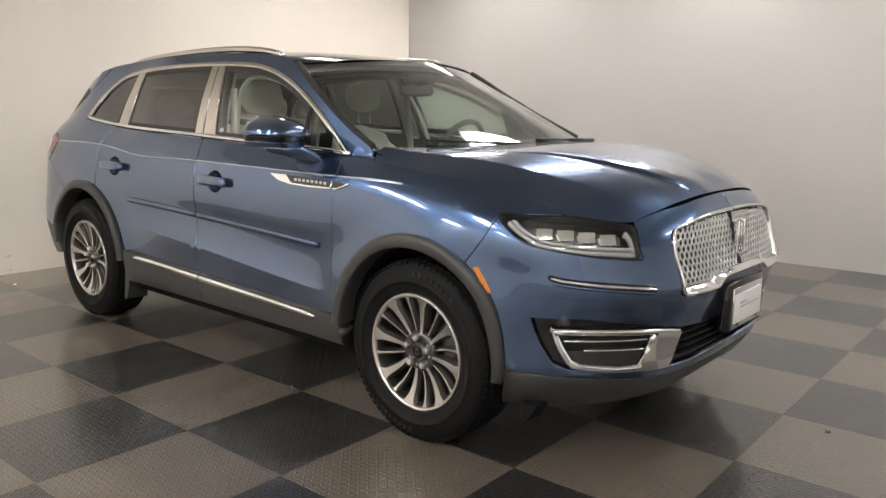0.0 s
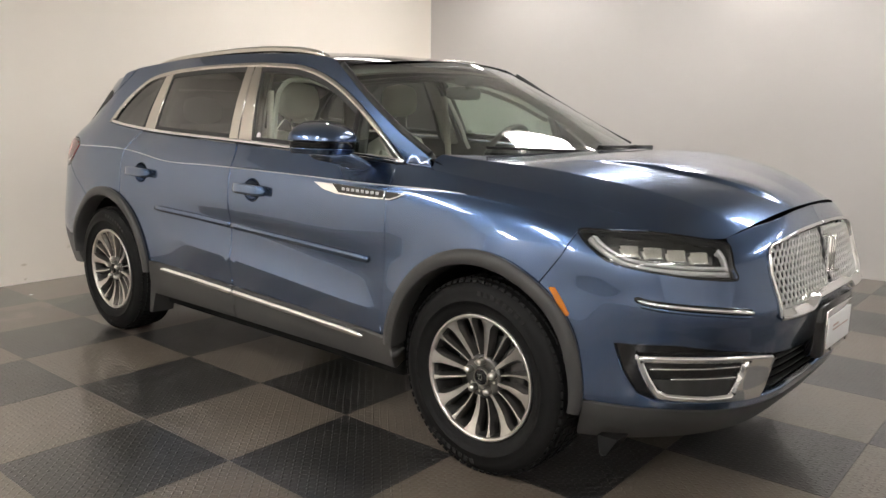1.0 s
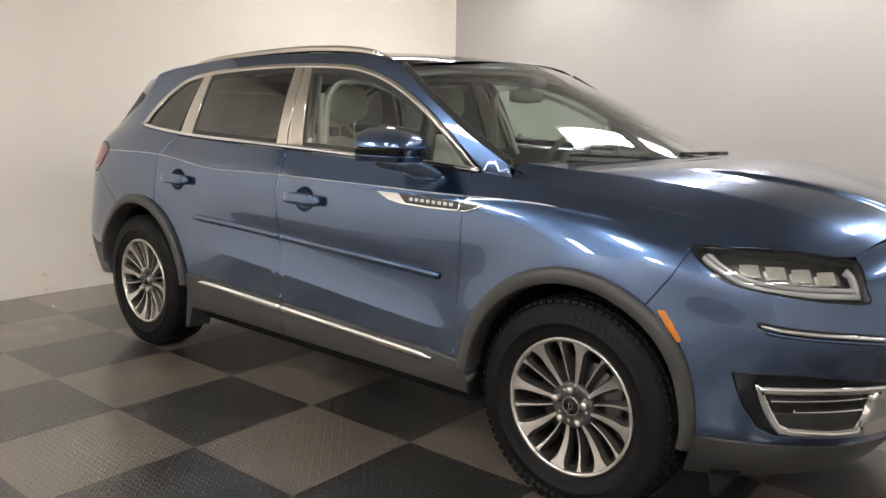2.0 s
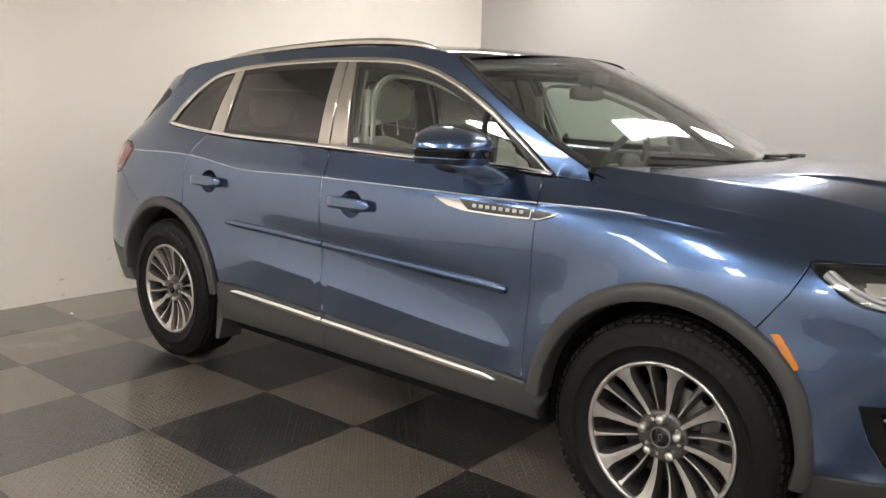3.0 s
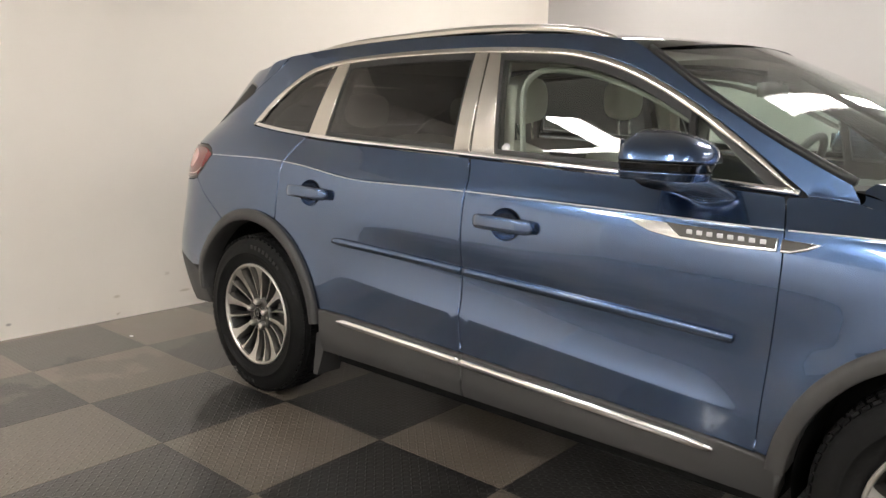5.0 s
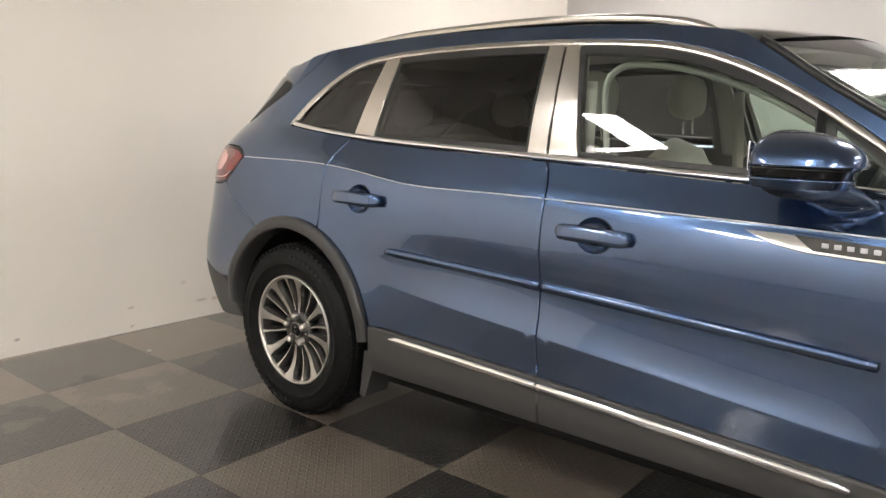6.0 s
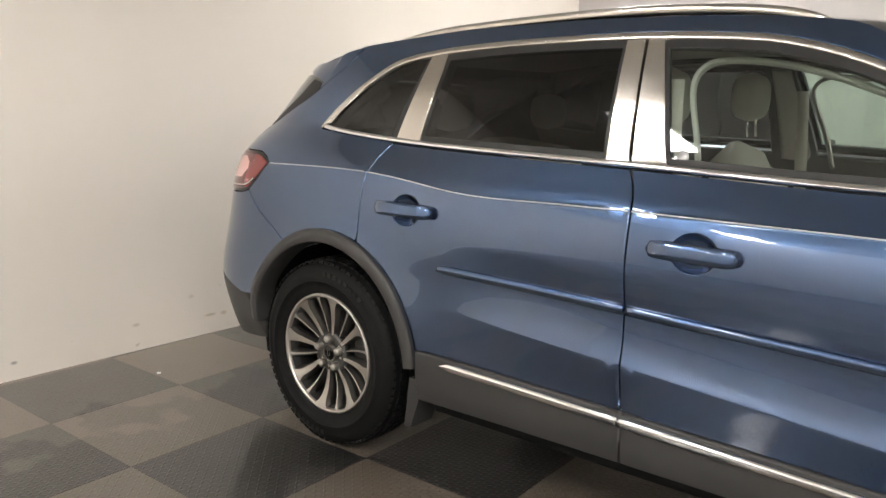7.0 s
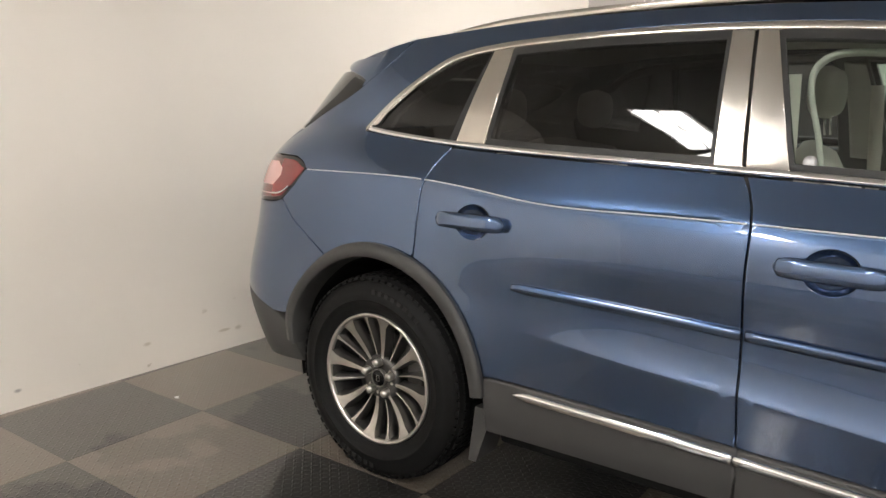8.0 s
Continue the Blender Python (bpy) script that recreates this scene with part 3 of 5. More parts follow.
def folded(a0, a1):
    a = np.arange(a0, a1, 0.03)
    return [np.c_[a, fold(a) + d] for d in (-0.012, -0.004, 0.0, 0.004, 0.012)]


# doors
zz = np.linspace(0, 1, 18)
low_f = np.c_[np.linspace(gap_b(0.46), gap_a(0.42), 14), clad_top(np.linspace(gap_b(0.46), gap_a(0.42), 14))]
side_a = np.c_[gap_a(0.425 + zz * 0.706), 0.425 + zz * 0.706]
top_f = np.c_[np.linspace(0.885, -0.222, 14), win_low(np.linspace(0.885, -0.222, 14)) - 0.004]
side_b = np.c_[gap_b(1.186 - zz * 0.726), 1.186 - zz * 0.726]
front_door = panel("front_door", PAINT, car, poly(low_f, side_a[1:], top_f, side_b[1:-1]), gap=0.003, holes=[arc(0.014, 0.962, 0.062, 0.053, 0, 352, 40)], lines=creased(-0.1, 0.85) + folded(-0.12, 0.87), step=0.033)
rear_low = np.c_[np.linspace(-0.985, gap_b(0.46), 10), clad_top(np.linspace(-0.985, gap_b(0.46), 10))]
side_b2 = side_b[::-1]
top_r = np.c_[np.linspace(-0.226, -1.175, 12), win_low(np.linspace(-0.226, -1.175, 12)) - 0.004]
gap_r = curve_pts([(-1.182, 1.225), (-1.215, 1.175), (-1.236, 1.10), (-1.243, 1.0), (-1.252, 0.842)], 5)
door_arch = arc(RX, 0.365, 0.475, 0.512, 68.5, 14.0, 10)
rear_door = panel("rear_door", PAINT, car, poly(rear_low, side_b2[1:-1], top_r, gap_r[1:], door_arch), gap=0.003, holes=[arc(-1.022, 0.988, 0.062, 0.053, 0, 352, 40)], lines=creased(-1.2, -0.25) + folded(-0.92, -0.22), step=0.033)

# the quarter panel, roof side and windscreen pillar in one pressing
tail_seam = [(-1.995, 0.996), (-1.90, 0.92), (-1.80, 0.865), (-1.69, 0.81)]
quarter_arch = arc(RX, 0.365, 0.475, 0.512, 122, 70, 12)
side_poly = poly(quarter_arch, gap_r[::-1][1:], np.c_[np.linspace(-1.19, -1.60, 10), win_low(np.linspace(-1.19, -1.60, 10)) - 0.003], WIN_TOP, [(0.969, 1.1345), (1.028, 1.1315), (1.082, 1.1275)],
                 SCREEN_EDGE, ROOF_EDGE[1:], GATE_EDGE[1:], [(-2.15, 1.168), (-2.006, 1.165), (-1.93, 1.147), (-1.872, 1.119), (-1.926, 1.055)], tail_seam)
body_side = panel("body_side", PAINT, car, side_poly, gap=0.0008, round_=0.0015, lines=creased(-1.9, -1.28), step=0.033, depth=0.03)

# front wing
wing_arch = arc(FX, 0.365, 0.475, 0.482, 56, 173, 22)
hood_line = curve_pts([(1.0855, 1.1255), (1.11, 1.117), (1.186, 1.110), (1.37, 1.090), (1.60, 1.068), (1.80, 1.045), (1.95, 1.018), (2.03, 0.996), (2.087, 0.962)], 5)
wing_poly = poly(wing_arch, np.c_[gap_a(np.linspace(0.43, 1.118, 14)), np.linspace(0.43, 1.118, 14)], [(0.905, 1.129), (0.969, 1.1315), (1.028, 1.1285)], hood_line, [(2.0, 0.962), (1.84, 0.960), (1.78, 0.87)])
front_wing = panel("front_wing", PAINT, car, wing_poly, gap=0.0006, round_=0.0015, lines=creased(0.96, 1.8), step=0.033)

# bumpers
HEADLAMP = curve_pts([(1.833, 0.958), (2.0, 0.960), (2.15, 0.957), (2.349, 0.933), (2.385, 0.905), (2.395, 0.86), (2.398, 0.812), (2.25, 0.818), (2.092, 0.836), (1.975, 0.855), (1.92, 0.88)], 5, True)
FOG = poly([(1.972, 0.594), (2.176, 0.598), (2.40, 0.575), (2.62, 0.545), (2.80, 0.535), (MID, 0.533), (MID, 0.40), (2.75, 0.39), (2.5, 0.388), (2.3, 0.392), (2.15, 0.398), (2.085, 0.422), (2.03, 0.49)])
GRILLE = poly([(2.544, 0.908), (2.60, 0.925), (2.70, 0.94), (2.85, 0.952), (MID, 0.957), (MID, 0.70), (2.86, 0.70), (2.80, 0.665), (2.62, 0.668), (2.575, 0.665), (2.556, 0.70)])
nose_top = curve_pts([(2.36, 0.944), (2.46, 0.973), (2.59, 0.992), (2.78, 1.011), (MID, 1.020)], 5)
front_bumper_poly = poly([(1.90, 0.385), (2.12, 0.372), (2.4, 0.36), (2.7, 0.357), (MID, 0.357), (MID, 0.40)], FOG[7:], FOG[:6], GRILLE[5:], GRILLE[:5], nose_top[::-1], [(2.385, 0.905), (2.395, 0.86), (2.398, 0.812), (2.25, 0.818), (2.092, 0.836), (1.975, 0.855), (1.92, 0.88), (1.86, 0.925), (1.8425, 0.957), (1.7815, 0.8695), (1.6925, 0.766)], arc(FX, 0.365, 0.475, 0.482, 54.5, 3, 12))
bm, nn = sheet(front_bumper_poly, both=True, gap=0.0005, round_=0.0015, step=0.033)
front_bumper = part("front_bumper", bm, PAINT, car, "", True, nn)
front_lip = sheet(poly([(1.895, 0.378), (2.12, 0.367), (2.4, 0.355), (2.7, 0.352), (MID, 0.352), (MID, 0.30), (2.7, 0.262), (2.4, 0.24), (2.15, 0.225), (1.92, 0.22)]), both=True, gap=0.0, step=0.04, depth=0.05)
part("bumper_lip", front_lip[0], CLAD, front_bumper, "grey textured plastic lip", True, front_lip[1])
rear_bumper_poly = poly([(A_TAIL, 0.62), (-2.25, 0.60), (-1.985, 0.53)], arc(RX, 0.365, 0.475, 0.512, 160, 122.6, 8), [(-1.692, 0.806), (-1.80, 0.862), (-1.90, 0.916), (-2.0, 0.992), (-2.06, 0.979), (-2.15, 0.974), (-2.35, 0.972), (A_TAIL, 0.972)])
bm, nn = sheet(rear_bumper_poly, both=True, gap=0.0004, round_=0.0015, step=0.04)
rear_bumper = part("rear_bumper", bm, PAINT, car, "", True, nn)
bm, nn = sheet(poly([(A_TAIL, 0.612), (-2.25, 0.592), (-1.955, 0.522), (-1.905, 0.50), (-1.868, 0.43), (-1.850, 0.355), (-2.1, 0.33), (-2.4, 0.30), (A_TAIL, 0.29)]), both=True, step=0.04, depth=0.05)
part("bumper_lip", bm, CLAD, rear_bumper, "grey textured plastic lip", True, nn)

# sills and wheel-arch mouldings
for a0, a1 in ((-0.955, float(gap_b(0.4)) - 0.002), (float(gap_b(0.4)) + 0.002, 0.975)):
    s = np.linspace(a0, a1, 14)
    panel("sill_cladding", CLAD, car, poly(np.c_[s, 0.285 + 0 * s], np.c_[s[::-1], clad_top(s[::-1]) - 0.005]), step=0.05, depth=0.08, out=0.004, round_=0.006)


def arch_trim(cx, rin, rout, a0, a1):
    for left in (False, True):
        pts = []
        for w in np.radians(np.linspace(a0, a1, 60)):
            c, s = math.cos(w), math.sin(w)
            row = []
            for f, o in ((1.0, -0.004), (1.0, 0.010), (0.97, 0.017), (0.5, 0.020), (0.06, 0.020), (0.0, 0.016), (-0.06, -0.01), (-0.10, -0.07)):
                rx = rin[0] + (rout[0] - rin[0]) * f
                rz = rin[1] + (rout[1] - rin[1]) * f
                p = skin(cx + rx * c, 0.365 + rz * s, np.array(o))
                row.append(p * ((1, -1, 1) if left else (1, 1, 1)))
            pts.append(row)
        bm = bmesh.new()
        loft(bm, pts)
        bmesh.ops.recalc_face_normals(bm, faces=bm.faces)
        part("arch_trim", bm, CLAD, car)


arch_trim(FX, (0.427, 0.430), (0.477, 0.484), -4, 176)
arch_trim(RX, (0.432, 0.462), (0.477, 0.514), 6, 172)


# bonnet, roof and glass: smooth sheets across the car
def across(edge, middle, n=28, power=2.2, mid_shape=None):
    """Rows from the right edge to the left: y follows the edge, x and z swell from the edge to the middle line."""
    rows = []
    for e, m in zip(edge, middle):
        row = []
        for u in np.linspace(-1, 1, n):
            k = 1 - abs(u) ** power
            row.append((e[0] + (m[0] - e[0]) * k, -e[1] * u if e[1] > 0 else e[1] * -u, e[2] + (m[2] - e[2]) * k))
        rows.append(row)
    return rows


def resample(p, n):
    p = np.array(p)
    s = np.concatenate([[0], np.cumsum(np.linalg.norm(np.diff(p, axis=0), axis=1))])
    q = np.linspace(0, s[-1], n)
    return np.stack([np.interp(q, s, p[:, i]) for i in range(p.shape[1])], -1)


screen_edge = resample(skin(SCREEN_EDGE[:, 0], SCREEN_EDGE[:, 1], np.full(len(SCREEN_EDGE), -0.006)), 24)
v = np.linspace(0, 1, 24)[:, None]
screen_mid = np.array([1.42, 0, 1.175]) * (1 - v) + np.array([0.545, 0, 1.605]) * v + np.sin(v * math.pi) * np.array([0.008, 0, 0.016])
bm = bmesh.new()
loft(bm, across(screen_edge, screen_mid, 36, 2.05))
bmesh.ops.recalc_face_normals(bm, faces=bm.faces)
windscreen = part("windscreen", bm, CLEAR, car, "clear laminated glass with a black edge")
windscreen.visible_shadow = False

roof_edge = resample(skin(ROOF_EDGE[:, 0], ROOF_EDGE[:, 1], np.full(len(ROOF_EDGE), -0.002)), 40)
roof_mid = roof_edge.copy()
roof_mid[:, 1] = 0
k = np.linspace(0, 1, 40)
roof_mid[:, 0] = 0.54 + (-1.62 - 0.54) * k
roof_mid[:, 2] = spline([(0, 1.608), (0.15, 1.650), (0.4, 1.678), (0.7, 1.672), (1, 1.625)])(k)
bm = bmesh.new()
loft(bm, across(roof_edge, roof_mid, 36, 2.4))
bmesh.ops.recalc_face_normals(bm, faces=bm.faces)
roof = part("roof", bm, BLACK, car, "gloss black glass roof panel")

hood_n = 40
hood_edge = resample(skin(*np.r_[hood_line, curve_pts([(2.087, 0.962), (2.16, 0.958), (2.30, 0.943), (2.36, 0.944)], 4)[1:]].T, np.full(len(hood_line) + 12, -0.003)), hood_n)
k = np.linspace(0, 1, hood_n)
hood_end = skin(MID, 1.024)
hood_mid = np.c_[1.43 + (hood_end[0] - 1.43) * k, 0 * k, spline([(0, 1.185), (0.15, 1.194), (0.42, 1.180), (0.72, 1.128), (0.89, 1.076), (1, 1.027)])(k)]
ridge_y = spline([(1.06, 0.802), (1.2, 0.758), (1.5, 0.700), (1.8, 0.652), (2.03, 0.585), (2.2, 0.53), (2.4, 0.45)])
ridge_h = lambda x: np.interp(x, [1.06, 1.23, 1.5, 1.8, 2.03, 2.2, 2.3], [0.040, 0.032, 0.022, 0.018, 0.013, 0.006, 0.003])
inner_y = spline([(1.5, 0.53), (1.75, 0.44), (2.0, 0.345), (2.25, 0.22), (2.4, 0.14)])


def hood_row(e, m, kk):
    """Half a row from the shut line to the middle: a flank up to a ridge, a flat top, and a second fold towards the nose."""
    ye = abs(e[1])
    at = lambda u: e[0] + (m[0] - e[0]) * (1 - u**2.6)
    u = np.linspace(0, 1, 600)
    ur = u[np.argmin(abs(u * ye - np.minimum(ridge_y(at(u)), ye * 0.975)))]
    uc = min(u[np.argmin(abs(u * ye - inner_y(at(u))))], ur - 0.12)
    ease = lambda n: 0.5 - 0.5 * np.cos(np.linspace(0, math.pi, n))
    us = np.concatenate([1 + (ur - 1) * ease(10), (ur + (uc - ur) * ease(22))[1:], (uc * (1 - ease(22)))[1:]])
    row = []
    for v in us:
        x, f = float(at(v)), 1 - v**2.6
        z = e[2] + (m[2] - e[2]) * f
        h = float(ridge_h(x)) * float(ramp(kk, 1.0, 0.9))
        z += h * ((1 - v) / (1 - ur)) ** 0.9 if v > ur else h * math.exp(-((ur - v) / 0.24))
        s = 0.011 * float(ramp(x, 1.5, 1.85)) * float(ramp(kk, 1.0, 0.88))
        z += s * (float(ramp(v, uc + 0.035, uc)) if v > uc else math.exp(-(((uc - v) / 0.30) ** 2)))
        rear = float(ramp(kk, 0.10, 0.0)) * float(ramp(v, 1.0, 0.96))
        row.append((x - 0.03 * rear, -ye * v, z + 0.008 * rear))
    return row


rows = []
for e, m, kk in zip(hood_edge, hood_mid, k):
    half = hood_row(e, m, kk)
    rows.append(half + [(x, -y, z) for x, y, z in half[-2::-1]])
bm = bmesh.new()
loft(bm, rows)
bmesh.ops.recalc_face_normals(bm, faces=bm.faces)
hood = part("hood", bm, PAINT, car)

# ---- the car's trim, glass and fittings ----
def flip(p, left):
    return np.asarray(p) * ((1, -1, 1) if left else (1, 1, 1))


def offset_curve(c, d):
    t = np.gradient(np.array(c, float), axis=0)
    t /= np.maximum(np.linalg.norm(t, axis=1, keepdims=True), 1e-9)
    return np.array(c) + np.c_[-t[:, 1], t[:, 0]] * d


def strip(name, mat, parents, c, d0, d1, high=0.006, sides=(False, True), label="", base_out=0.0, taper=(1, 1)):
    """A raised strip along a line on the skin, between the offsets d0 and d1 from it."""
    c = np.array(c, float)
    n = len(c)
    tw = np.interp(np.linspace(0, 1, n), [0, 0.06, 0.94, 1], [taper[0], 1, 1, taper[1]])
    out = []
    for left, par in zip(sides, parents):
        mid = (d0 + d1) / 2
        rows = []
        for f, o in ((0, -0.012), (0, 0.45), (0.12, 0.85), (0.5, 1.0), (0.88, 0.85), (1, 0.45), (1, -0.012)):
            d = mid + (d0 + (d1 - d0) * f - mid) * tw
            q = c + (offset_curve(c, 1.0) - c) * d[:, None]
            rows.append(flip(skin(q[:, 0], q[:, 1], np.full(n, base_out + (o * high if o > 0 else o))), left))
        bm = bmesh.new()
        loft(bm, list(zip(*rows)))
        for row in (0, n - 1):
            bm.verts.ensure_lookup_table()
            try:
                bm.faces.new([bm.verts[row * 7 + i] for i in range(7)])
            except ValueError:
                pass
        bmesh.ops.recalc_face_normals(bm, faces=bm.faces)
        out.append(part(name, bm, mat, par, label))
    return out


CARS = (car, car)

# bright window surround
low_line = np.c_[np.linspace(-1.61, 0.93, 60), win_low(np.linspace(-1.61, 0.93, 60))]
strip("window_trim_lower", CHROME, CARS, low_line, 0.0, 0.016, 0.006, label="thin bright chrome strip")
strip("window_trim_upper", SATIN, CARS, WIN_TOP[:-1], -0.024, -0.001, 0.006, taper=(1, 0.25), label="satin chrome arched strip")
for left in (False, True):
    bm, nn = sheet(poly([(-1.612, 1.286), (-1.53, 1.350), (-1.426, 1.429), (-1.385, 1.428), (-1.50, 1.336), (-1.548, 1.290)]), step=0.03, depth=0.006, out=0.0045, round_=0.002, left=left)
    part("window_trim_corner", bm, SATIN, car, "satin chrome corner", True, nn)
inner = offset_curve(WIN_TOP, -0.0225)
inner = inner[np.argsort(inner[:, 0])]


def top_in(a):
    return np.interp(a, inner[:, 0], inner[:, 1])


def pane(b0, t0, b1, t1):
    """A window shape: foot and head of its rear edge, foot and head of its front edge."""
    n = 14
    bot = np.linspace(b0, b1, n)
    top = np.linspace(t1, t0, n)
    return poly(np.c_[bot, win_low(bot) + 0.013], np.c_[top, top_in(top)])


def glass_pane(name, mat, parents, shape, out=-0.006, label=""):
    for left, par in zip((False, True), parents):
        bm, nn = sheet(shape, step=0.05, depth=0.005, out=out, left=left, round_=0.001)
        g = part(name, bm, mat, par, label, True, nn)
        g.visible_shadow = False


glass_pane("quarter_glass", TINTED, CARS, pane(-1.548, -1.50, -1.215, -1.113), label="dark tinted glass")
glass_pane("rear_door_glass", TINTED, rear_door, pane(-1.052, -1.018, -0.318, -0.330), label="dark tinted glass")
glass_pane("front_door_glass", CLEAR, front_door, pane(-0.112, -0.195, 0.604, 0.583), label="clear glass with a small round sticker")
glass_pane("front_corner_glass", CLEAR, front_door, poly([(0.622, win_low(0.62) + 0.014), (0.845, win_low(0.845) + 0.014), (0.60, top_in(0.60))]), label="small clear glass")
# bright pillar covers and black seals
for nm, par, shp in (("pillar_cover", rear_door, pane(-1.178, -1.098, -1.062, -1.022)), ("pillar_cover", rear_door, pane(-0.311, -0.322, -0.237, -0.262)), ("pillar_cover", front_door, pane(-0.226, -0.252, -0.118, -0.200))):
    for left, pr in zip((False, True), par):
        bm, nn = sheet(shp, step=0.05, depth=0.02, out=0.002, left=left, round_=0.002)
        part(nm, bm, SATIN, pr, "smooth polished steel cover", True, nn)
panel("quarter_seal", SEAL, car, pane(-1.212, -1.110, -1.180, -1.100), step=0.05, depth=0.02, out=-0.002)
for par, shp in ((front_door, pane(-0.13, -0.21, 0.63, 0.60)), (rear_door, pane(-1.07, -1.03, -0.30, -0.31))):
    for left, pr in zip((False, True), par):
        bm, nn = sheet(shp, holes=[shrink(shp, 0.024)], step=0.05, depth=0.02, out=-0.004, left=left, round_=0.001)
        part("window_seal", bm, SEAL, pr, "", True, nn)
strip("window_divider", SEAL, front_door, [(0.612, 1.17), (0.600, 1.25), (0.592, 1.36)], -0.009, 0.009, 0.003)
for left, pr in zip((False, True), front_door):
    c, nrm = flip(skin(-0.075, 1.222, np.array(-0.004)), left), flip(skin_normal(-0.075, 1.222), left)
    bm = bmesh.new()
    lathe(bm, [(0, 0), (0.017, 0), (0.017, 0.001)], 24)
    bmesh.ops.transform(bm, matrix=Matrix.Translation(c) @ Vector(nrm).to_track_quat("-Y", "Z").to_matrix().to_4x4(), verts=bm.verts)
    part("window_sticker", bm, PINSTRIPE, pr, "small round white sticker")

# rubbing strips and bright sill strips, one a door
rub = lambda a: 0.762 - 0.0418 * np.asarray(a)
for doors, a0, a1, tp in ((rear_door, -0.868, -0.182, (0.7, 1)), (front_door, -0.170, 0.818, (1, 0.85))):
    s = np.linspace(a0, a1, 40)
    strip("rubbing_strip", PAINT, doors, np.c_[s, rub(s)], -0.0155, 0.0155, 0.014, taper=tp)
for a0, a1, tp in ((-0.845, -0.172, (0.15, 1)), (-0.166, 0.795, (1, 0.5))):
    s = np.linspace(a0, a1, 40)
    strip("sill_strip", CHROME, CARS, np.c_[s, 0.4235 - 0.0355 * s], -0.017, 0.013, 0.012, base_out=0.004, taper=tp, label="bright chrome strip")


# door handles with a bowl behind
def handle(doors, a, z, tilt):
    for left, pr in zip((False, True), doors):
        rows = []
        for f in np.linspace(0, 1, 5):
            w = np.linspace(0, 2 * math.pi, 25)[:-1]
            r = 0.0635 * math.cos(f * math.pi / 2)
            rows.append(flip(skin(a + r * np.cos(w), z + r * 0.86 * np.sin(w), np.full(24, 0.0008 - 0.034 * math.sin(f * math.pi / 2))), left))
        bm = bmesh.new()
        loft(bm, rows[:-1], closed=True)
        bm.faces.new([bm.verts.new(p) for p in rows[-2]])
        bmesh.ops.remove_doubles(bm, verts=bm.verts, dist=1e-5)
        bmesh.ops.recalc_face_normals(bm, faces=bm.faces)
        part("handle_bowl", bm, PAINT, pr)
        s = np.linspace(-1, 1, 25)
        rows = []
        for u in s:
            aa = a + u * 0.128
            hh = 0.0245 * (1 - 0.10 * u**4) * math.sqrt(max(0.10, 1 - abs(u) ** 22))
            lift = 0.034 - 0.020 * abs(u) ** 5
            sec = []
            for w in np.linspace(0, 2 * math.pi, 17)[:-1]:
                sq = (math.cos(w) ** 4 + math.sin(w) ** 4) ** -0.25
                sec.append(flip(skin(aa, z - tilt * u * 0.128 + hh * sq * math.sin(w), np.array(lift + 0.010 * sq * math.cos(w))), left))
            rows.append(sec)
        bm = bmesh.new()
        loft(bm, rows, close_ends=True, closed=True)
        bmesh.ops.recalc_face_normals(bm, faces=bm.faces)
        part("door_handle", bm, PAINT, pr, "painted pull handle")


handle(rear_door, -1.022, 0.988, 0.02)
handle(front_door, 0.014, 0.962, 0.02)

# a thin silver pinstripe along the crease
for a0, a1, own in ((-1.86, -1.247, body_side), (-1.230, -0.193, rear_door), (-0.180, 0.918, front_door), (0.930, 1.32, front_wing)):
    a = np.linspace(a0, a1, max(12, int((a1 - a0) / 0.03)))
    strip("pinstripe", PINSTRIPE, own, np.c_[a, crease(a)], -0.0016, 0.0018, 0.0022, taper=(1, 0.1 if a1 > 1 else 1), label="thin silver pinstripe")

BADGEDARK = material("dark_badge_enamel", (0.05, 0.047, 0.043), 0.3, 0.5)
# the side badge: a bright dart with a dark field and raised marks
for left, pr in zip((False, True), front_door):
    bm, nn = sheet(poly([(0.462, 1.031), (0.60, 1.030), (0.80, 1.024), (0.911, 1.020), (0.911, 0.986), (0.75, 0.984), (0.62, 0.988), (0.54, 1.000)]), step=0.04, depth=0.008, out=0.008, round_=0.003, left=left)
    badge = part("side_badge", bm, CHROME, pr, "bright dart-shaped badge", True, nn)
    bm, nn = sheet(poly([(0.590, 1.0292), (0.80, 1.0228), (0.9085, 1.0190), (0.9085, 0.9925), (0.76, 0.9915), (0.640, 0.995)]), step=0.04, depth=0.003, out=0.0098, round_=0.001, left=left)
    part("badge_field", bm, BADGEDARK, badge, "", True, nn)
    bm = bmesh.new()
    for i in range(8):
        a = 0.668 + i * 0.0297
        c = flip(skin(a, 1.0105 - 0.0145 * (a - 0.67) / 0.24 * 0.3, np.array(0.011)), left)
        box(bm, c, (0.0165, 0.003, 0.0125), 0.001)
    part("badge_marks", bm, PINSTRIPE, badge, "row of eight raised pale marks")
for left, pr in zip((False, True), front_wing):
    bm, nn = sheet(poly([(0.921, 1.019), (1.02, 1.016), (0.985, 0.998), (0.945, 0.986), (0.921, 0.986)]), step=0.04, depth=0.008, out=0.008, round_=0.003, left=left)
    part("badge_tip", bm, CHROME, pr, "bright tip of the dart-shaped badge", True, nn)
    bm, nn = sheet(poly([(0.9235, 1.0175), (1.008, 1.0145), (0.985, 1.003), (0.950, 0.9925), (0.9235, 0.992)]), step=0.04, depth=0.003, out=0.0098, round_=0.001, left=left)
    part("badge_field", bm, BADGEDARK, pr, "", True, nn)


